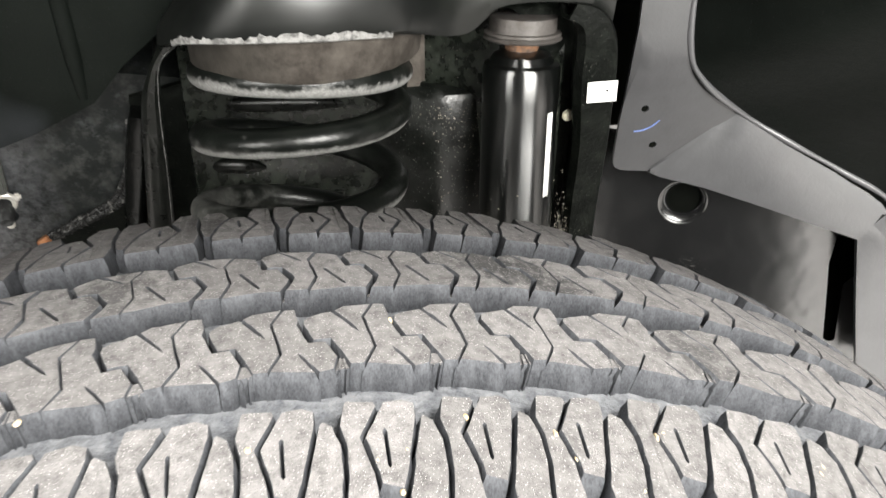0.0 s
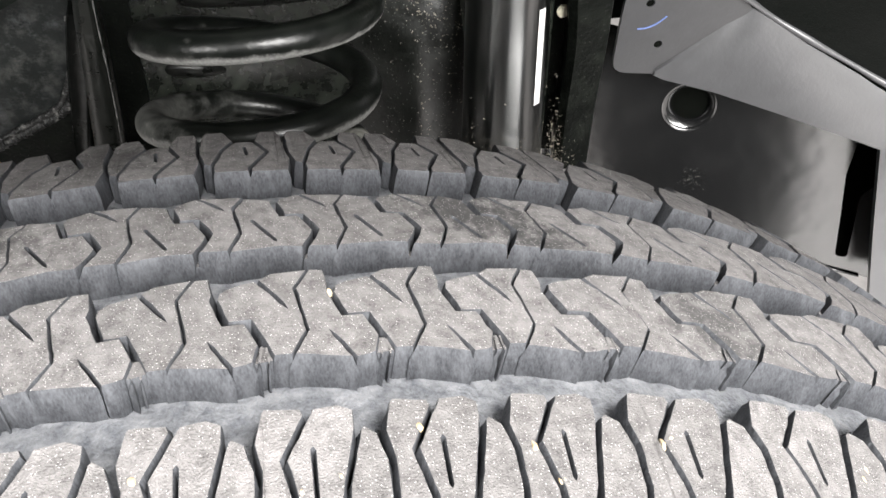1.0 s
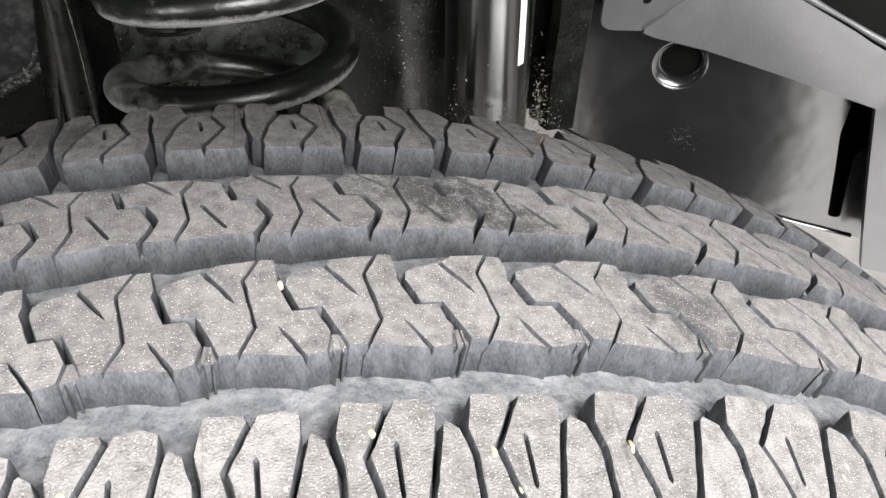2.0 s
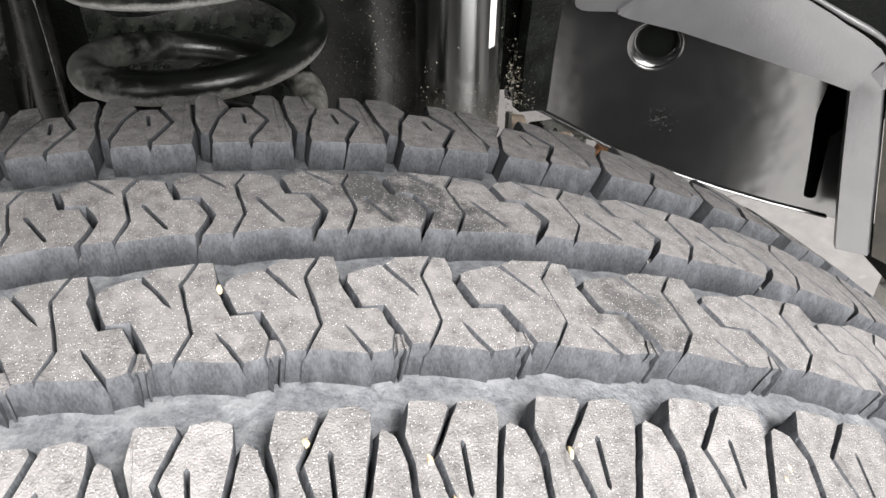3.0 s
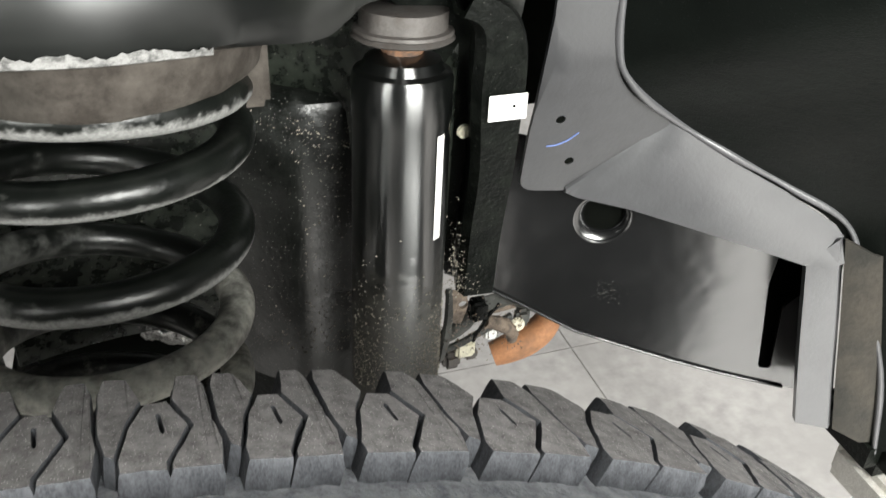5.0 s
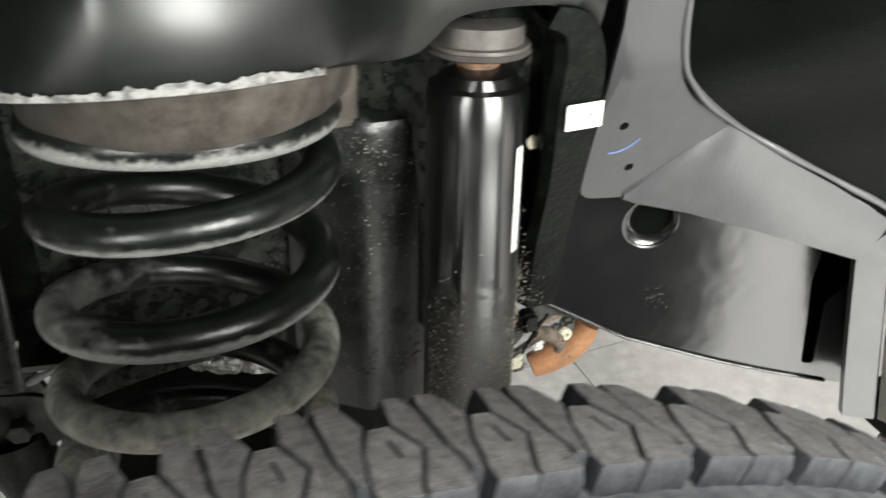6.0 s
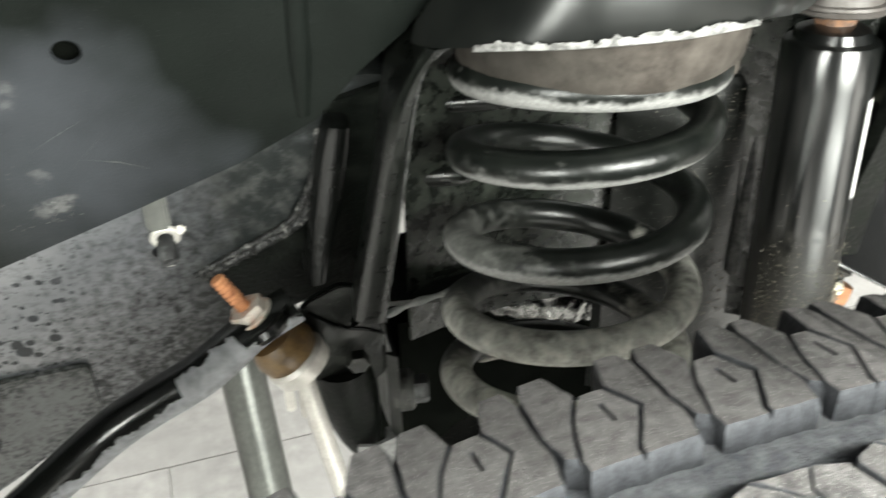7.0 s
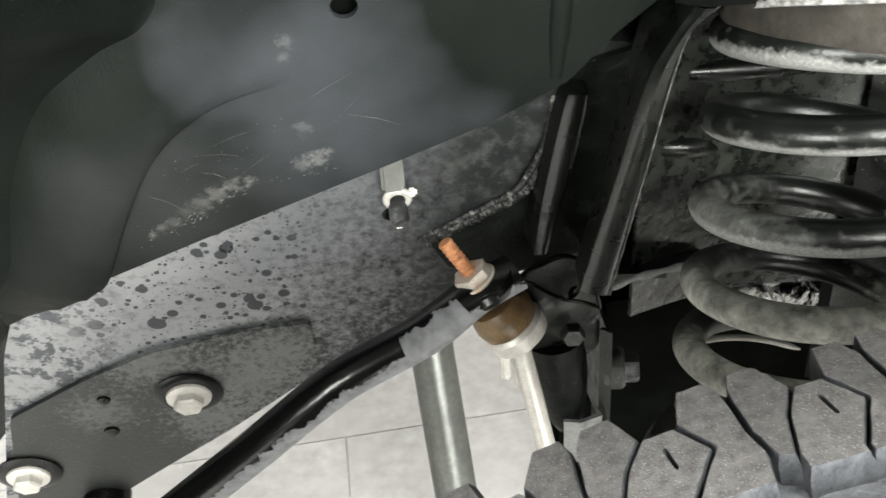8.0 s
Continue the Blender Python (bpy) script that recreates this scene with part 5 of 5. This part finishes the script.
bm.faces.new(rings[0][::-1]), bm.faces.new(rings[-1])
bmesh.ops.recalc_face_normals(bm, faces=bm.faces[:])
part("bar", bm, BAR, bar).data.attributes.new("flake", "FLOAT", "POINT").data.foreach_set("value", coat)
part("end_eye", revolve([(0.006, -0.004), (0.0185, -0.004), (0.0205, 0.0), (0.0185, 0.004), (0.006, 0.004)], (-0.1155, 0.364, 0.6555), (0.5, -0.1, -0.86), 32), BLACK, bar)

link = thing("stabiliser_link", (-0.095, 0.36, 0.55), "stabiliser link with rusty stud, brown bushing and pale steel rod", "suspension link")
P0, P1 = Vector((-0.1405, 0.368, 0.690)), Vector((-0.120, 0.364, 0.655))
way = (P1 - P0).normalized()
part("stud", tube([P0 + (P1 - P0) * (k / 24) for k in range(25)], [0.0042 + (0.0007 if k % 2 else 0) for k in range(25)], 14), RUST, link, "rusty orange threaded stud")
part("nut", hexagon(P0 + way * 0.026, way, 0.0118, 0.013), NUT, link, "pale rust-streaked nut")
part("washer", revolve([(0.005, 0.0), (0.0135, 0.0), (0.0142, 0.001), (0.0135, 0.0024), (0.005, 0.0024)], P0 + way * 0.0325, way, 28, wobble=0.03), NUT, link)
B0 = P0 + way * 0.062
part("bushing", revolve([(0.008, -0.009), (0.0165, -0.008), (0.0195, -0.002), (0.0205, 0.004), (0.019, 0.011), (0.012, 0.014)], B0, way, 32, wobble=0.04), BUSHING, link, "oily brown rubber bushing")
part("cup", revolve([(0.012, 0), (0.0195, 0.001), (0.0212, 0.004), (0.0198, 0.014), (0.013, 0.018)], B0 + way * 0.010, way, 28), STEEL, link, "pale steel cup washer")
part("rod", tube([B0 + way * 0.018, Vector((-0.0975, 0.352, 0.603)), Vector((-0.0905, 0.338, 0.558)), Vector((-0.078, 0.322, 0.48))], 0.0064, 16), STEEL, link, "pale steel rod")
part("fork", box((-0.1125, 0.350, 0.588), (-0.1065, 0.359, 0.612), bevel=0.0015), STEEL, link)
part("fork", box((-0.1035, 0.352, 0.578), (-0.0990, 0.360, 0.606), bevel=0.0015), STEEL, link)

# ---- axle bracket below the spring ----
axle = thing("axle_bracket", (-0.06, 0.36, 0.5), "dirty black steel axle bracket with a bolt beside the spring foot", "axle bracket")


def bracket_y(x, z):
    return 0.380 - 0.013 * math.exp(-((x + 0.078) ** 2 + (z - 0.628) ** 2) / 0.0005) + 0.10 * max(0, 0.60 - z)


edge_ = round2([(-0.1010, 0.636), (-0.0900, 0.6535), (-0.0640, 0.6610), (-0.0500, 0.6530), (-0.0395, 0.6180), (-0.0385, 0.5790), (-0.0470, 0.5715), (-0.0840, 0.5780), (-0.1040, 0.6020)], 0.008, 4)
part("bracket_plate", drape([refine(edge_, 0.004), circle2(-0.0585, 0.6335, 0.0045, 16)], bracket_y, 0.004, 0.005), BRACKET, axle, "domed dusty black bracket plate")
# The bracket hole gets its shade from a black disc.
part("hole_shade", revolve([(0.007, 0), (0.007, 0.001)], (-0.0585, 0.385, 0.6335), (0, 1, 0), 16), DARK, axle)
part("edge_bead", tube([(x, bracket_y(x, z) - 0.0006, z) for x, z in refine(edge_[6:24], 0.004)], 0.0013, 8), BLACK, axle)
part("side_flange", loft([[(-0.0385, 0.376, z), (-0.0365, 0.374, z), (-0.0350, 0.400, z), (-0.036, 0.46, z)] for z in (0.60, 0.575, 0.545, 0.500)], 0.003), BRACKET, axle)
part("hanger", tube(spline([(-0.068, 0.392, 0.585), (-0.0655, 0.391, 0.555), (-0.062, 0.389, 0.525), (-0.059, 0.388, 0.503)], 4), [0.021, 0.0215, 0.0215, 0.021, 0.021, 0.0205, 0.019, 0.018, 0.0165, 0.015, 0.013, 0.011, 0.009], 18), BLACK_DIRTY, axle)
part("hanger_tip", loft([[(-0.0665, 0.370, z), (-0.0560, 0.3665, z), (-0.0450 + 0.1 * (z - 0.50), 0.370, z), (-0.0440, 0.380, z)] for z in (0.527, 0.515, 0.500, 0.488)], 0.003), STRIP, axle, "pale worn bracket tip")
part("nut", hexagon((-0.0600, 0.372, 0.6030), (-0.15, -1, 0), 0.0080, 0.008), BRACKET, axle)
part("stop", revolve([(0.0135, 0.0), (0.0150, 0.003), (0.0150, 0.012), (0.0125, 0.0145)], (-0.0345, 0.383, 0.5570), (1, -0.25, 0.05), 24), AXLE, axle, "dusty stop")
part("bolt", hexagon((-0.0205, 0.3795, 0.5575), (1, -0.25, 0.05), 0.0105, 0.010), RAIL_DARK, axle)
# Near-black block stands in for the unlit void behind the spring.
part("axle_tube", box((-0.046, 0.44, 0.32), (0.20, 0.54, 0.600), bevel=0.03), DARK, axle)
part("flange", tube(spline([(-0.046, 0.336, 0.662), (-0.03, 0.334, 0.668), (-0.012, 0.332, 0.672), (0.006, 0.331, 0.674)], 6), [0.0022 + 0.0006 * math.sin(k) for k in range(19)], 10), STRIP, axle, "dusty pale flange edge")
part("seat_edge", tube(spline([(0.0164, 0.345, 0.6008), (0.0297, 0.345, 0.6016), (0.0492, 0.345, 0.5984), (0.0693, 0.345, 0.5912), (0.0882, 0.345, 0.5815)], 6), [0.0008, 0.0015, 0.0019] + [0.0021] * 19 + [0.0018, 0.0014, 0.0008], 10), STEEL, axle, "bare bright seat edge")
part("spring_foot", revolve([(0.02, 0.0), (0.072, 0.0), (0.074, 0.006), (0.070, 0.014), (0.045, 0.016), (0.03, 0.045), (0.012, 0.05)], (0.02, 0.236, 0.588), (0.08, 0.12, 1), 48), AXLE, axle)
part("lower_arm", loft([[(-0.05, 0.36, 0.655), (-0.01, 0.34, 0.664), (0.02, 0.36, 0.66)], [(-0.05, 0.42, 0.66), (-0.01, 0.42, 0.664), (0.02, 0.42, 0.66)], [(-0.05, 0.45, 0.60), (-0.01, 0.45, 0.60), (0.02, 0.45, 0.60)]], 0.004), BRACKET, axle)

foil = thing("foil_sleeve", (0.07, 0.40, 0.59), "crinkled silver foil heat sleeve behind the spring", "heat sleeve")
spine = spline([(0.046, 0.402, 0.606), (0.062, 0.400, 0.602), (0.083, 0.399, 0.597), (0.104, 0.399, 0.588), (0.116, 0.400, 0.583), (0.126, 0.402, 0.577)], 8)
bm = bmesh.new()
rings = []
for k, p in enumerate(spine):
    way = (spine[min(k + 1, len(spine) - 1)] - spine[max(k - 1, 0)]).normalized()
    u, v, w = frame_axes(way)
    r = 0.004 + 0.0085 * math.sin(math.pi * min(0.98, 0.12 + 0.88 * k / len(spine))) ** 0.6
    rings.append([bm.verts.new(p + (u * math.cos(a) + v * math.sin(a)) * r * (1 + 0.55 * abs(noise.noise(Vector((k * 0.16, math.cos(a) * 1.6, math.sin(a) * 1.6)))) - 0.35 * abs(noise.noise(Vector((k * 0.45, math.cos(a) * 3, 7 + math.sin(a) * 3)))))) for a in (2 * math.pi * j_ / 28 for j_ in range(28))])
for a, b in zip(rings, rings[1:]):
    for k in range(28):
        bm.faces.new((a[k], a[(k + 1) % 28], b[(k + 1) % 28], b[k]))
bm.faces.new(rings[0][::-1]), bm.faces.new(rings[-1])
bmesh.ops.recalc_face_normals(bm, faces=bm.faces[:])
part("sleeve", bm, FOIL, foil, angle=50)
part("folded_tail", tube(spline([(0.0105, 0.400, 0.6068), (0.024, 0.400, 0.6085), (0.040, 0.400, 0.6098), (0.056, 0.400, 0.6100)], 4), [0.0008] * 3 + [0.0012] * 10, 8), STEEL, foil, "bright folded foil edge")

# ---- the wiring and pad below the shock absorber ----
harness = thing("wiring_bracket", (0.28, 0.36, 0.58), "black wiring and pale clips gathered below the shock absorber", "wiring")
part("pad", tube(spline([(0.3065, 0.402, 0.5155), (0.3200, 0.400, 0.5205), (0.3345, 0.399, 0.5265), (0.3460, 0.398, 0.5365), (0.3530, 0.398, 0.5490)], 5), [0.0085 + 0.0042 * math.sin(math.pi * (0.12 + 0.76 * k / 20)) for k in range(21)], 20), ORANGE, harness, "orange-brown rubber pad")
part("bracket_plate", flat_fill([smooth_corner([Vector((x, 0.345, z)) for x, z in ((0.2415, 0.632), (0.2575, 0.6275), (0.2590, 0.6165), (0.2545, 0.6015), (0.2475, 0.6045), (0.2440, 0.6200))], 0.003, 3), ring_points((0.2552, 0.345, 0.6180), (0, 1, 0), 0.0034, 14)], (0.1, 1, 0.1), 0.003), DUSTY_TAN, harness, "dirty tan bracket plate")
part("bracket_side", loft([[(0.2395, 0.338, 0.640), (0.2425, 0.341, 0.638)], [(0.2400, 0.340, 0.615), (0.2450, 0.343, 0.616)], [(0.2390, 0.342, 0.592), (0.2450, 0.345, 0.594)], [(0.2370, 0.344, 0.572), (0.2420, 0.347, 0.574)]], 0.003), AXLE, harness)
plug = part("plug", box((0.2600, 0.340, 0.6035), (0.2745, 0.352, 0.6200), bevel=0.0025), BLACK, harness, "black plug")
part("rib", box((0.2625, 0.3385, 0.6060), (0.2640, 0.3405, 0.6180), bevel=0.0004), BLACK, plug)
part("tab", flat_fill([smooth_corner([Vector((x, 0.350, z)) for x, z in ((0.2760, 0.6140), (0.2850, 0.6135), (0.2985, 0.6030), (0.2800, 0.6015))], 0.0015, 2)], (0.1, 1, 0.1), 0.003), DUSTY_TAN, harness, "dirty tan tab")
part("strap", loft([[(0.2700, 0.344, 0.6230), (0.2720, 0.340, 0.6140), (0.2700, 0.344, 0.6050)], [(0.2850, 0.350, 0.6200), (0.2870, 0.346, 0.6120), (0.2850, 0.350, 0.6050)], [(0.3020, 0.356, 0.6110), (0.3020, 0.352, 0.6040), (0.3000, 0.356, 0.5990)], [(0.3240, 0.362, 0.5940), (0.3220, 0.359, 0.5890), (0.3200, 0.362, 0.5860)]], 0.002), AXLE, harness, "dusty grey strap")
part("hose", tube(spline([(0.2380, 0.349, 0.5790), (0.2460, 0.347, 0.5800), (0.2560, 0.346, 0.5835), (0.2670, 0.346, 0.5890), (0.2790, 0.348, 0.5920), (0.2950, 0.351, 0.5960)], 6), 0.0027, 12), AXLE, harness)
part("hose", tube(spline([(0.2410, 0.350, 0.5880), (0.2500, 0.348, 0.5935), (0.2590, 0.348, 0.6000), (0.2650, 0.349, 0.6080)], 6), 0.0052, 14), AXLE, harness, "dusty grey hose")
part("wire", tube(spline([(0.2640, 0.344, 0.5850), (0.2680, 0.342, 0.5970), (0.2740, 0.342, 0.6080), (0.2820, 0.344, 0.6145)], 6), 0.0014, 8), BLACK, harness)
part("tape", tube(spline([(0.2740, 0.346, 0.5990), (0.2850, 0.345, 0.5950), (0.2940, 0.346, 0.5860), (0.2960, 0.348, 0.5760)], 4), [0.0045, 0.0052, 0.0050, 0.0056, 0.0052, 0.0058, 0.0050, 0.0054, 0.0048, 0.0050, 0.0044, 0.0042, 0.0036], 14), DUSTY_TAN, harness, "dust-caked taped cable")
part("button", revolve([(0.0050, 0), (0.0052, 0.002), (0.0036, 0.0038), (0.001, 0.0042)], (0.2985, 0.347, 0.5910), (-0.2, -1, 0.3), 18), CREAM, harness, "cream round clip")
part("socket", box((0.3010, 0.352, 0.5800), (0.3120, 0.362, 0.5965), bevel=0.003), AXLE, harness)
part("clip", box((0.2545, 0.349, 0.5650), (0.2690, 0.358, 0.5790), bevel=0.002), CREAM, harness, "beige plastic clip")
part("clip", box((0.2460, 0.350, 0.5545), (0.2590, 0.360, 0.5690), bevel=0.003), ALLOY, harness, "grey metal clip")
part("clip", box((0.2625, 0.352, 0.5590), (0.2725, 0.360, 0.5680), bevel=0.002), ALLOY, harness, "grey metal clip")
part("clip", box((0.2780, 0.352, 0.5750), (0.2865, 0.359, 0.5865), bevel=0.0015), WHITE, harness, "white plastic clip")
part("grit", grains(lambda r: (0.240 + 0.060 * r.random(), 0.3385 + 0.006 * r.random(), 0.630 - 0.6 * 0.060 * r.random() - 0.030 * r.random()), 420, 23, (0.0004, 0.0014)), DUSTY_TAN, harness, "clinging tan grit")

# ---- a grey tube standing behind the rail, and the step outside ----
post_ = thing("support_post", (-0.1215, 0.531, 0.0), "grey-green steel support tube standing on the floor", "support post")
part("tube", tube([(-0.1215, 0.531, 0.0), (-0.129, 0.619, 0.199), (-0.1318, 0.651, 0.271), (-0.1346, 0.678, 0.340), (-0.1378, 0.755, 0.535)], 0.0240, 36), TUBE, post_)
part("foot", revolve([(0.02, 0), (0.045, 0.0), (0.045, 0.006), (0.03, 0.012)], (-0.1215, 0.531, 0.0), (0, 0, 1), 28), TUBE, post_)
part("sill", box((0.515, 0.195, 0.505), (0.95, 0.27, 0.548), bevel=0.012), BLACK_DIRTY, fender)
part("trim", box((0.53, 0.185, 0.465), (0.95, 0.25, 0.500), bevel=0.006), STEEL, fender, "bright metal trim strip")

# the final placement of each group
for things_, by in (((fender, arch), (0.009, 0.009, -0.010)), ((coil, shock, tower), (0.0032, 0.003, -0.0035)), ((liner,), (0.004, 0.001, 0.0))):
    for ob in things_:
        ob.location += Vector(by)

# ---- dirt: stones caught in the tread ----
rr = random.Random(12)
for a, v in STONES:
    bm = bmesh.new()
    bmesh.ops.create_icosphere(bm, subdivisions=2, radius=0.0010)
    p = on_tyre(a, v, -0.0008)
    s = Vector((rr.uniform(0.6, 1.0), rr.uniform(1.0, 1.7), rr.uniform(0.6, 0.9)))
    for w in bm.verts:
        w.co = p + Vector(c_ * k_ for c_, k_ in zip(w.co * (1 + 0.5 * noise.noise(w.co * 900 + Vector((a, 0, 0)))), s))
    tagged(part("stone", bm, STONE), "small pale gravel stone wedged in the tyre tread", "stone", "stones in the tread")

# ---- floor tiles ----
for wide, x0, y0, across, along in ((0.959, -0.262, 0.937, range(-3, 4), range(-4, 0)), (0.64, 0.697, 0.937, range(-6, 4), range(0, 3))):
    bm = bmesh.new()
    deep = 0.959
    box((JOINT / 2, JOINT / 2, -0.006), (wide - JOINT / 2, deep - JOINT / 2, 0), bm, 0.0006)
    tile_mesh = finish(bm, "tile", TILE)
    for i in across:
        for j in along:
            ob = new("tile", tile_mesh)
            ob.parent = floor
            ob.location = (x0 + i * wide, y0 + j * deep, 0)
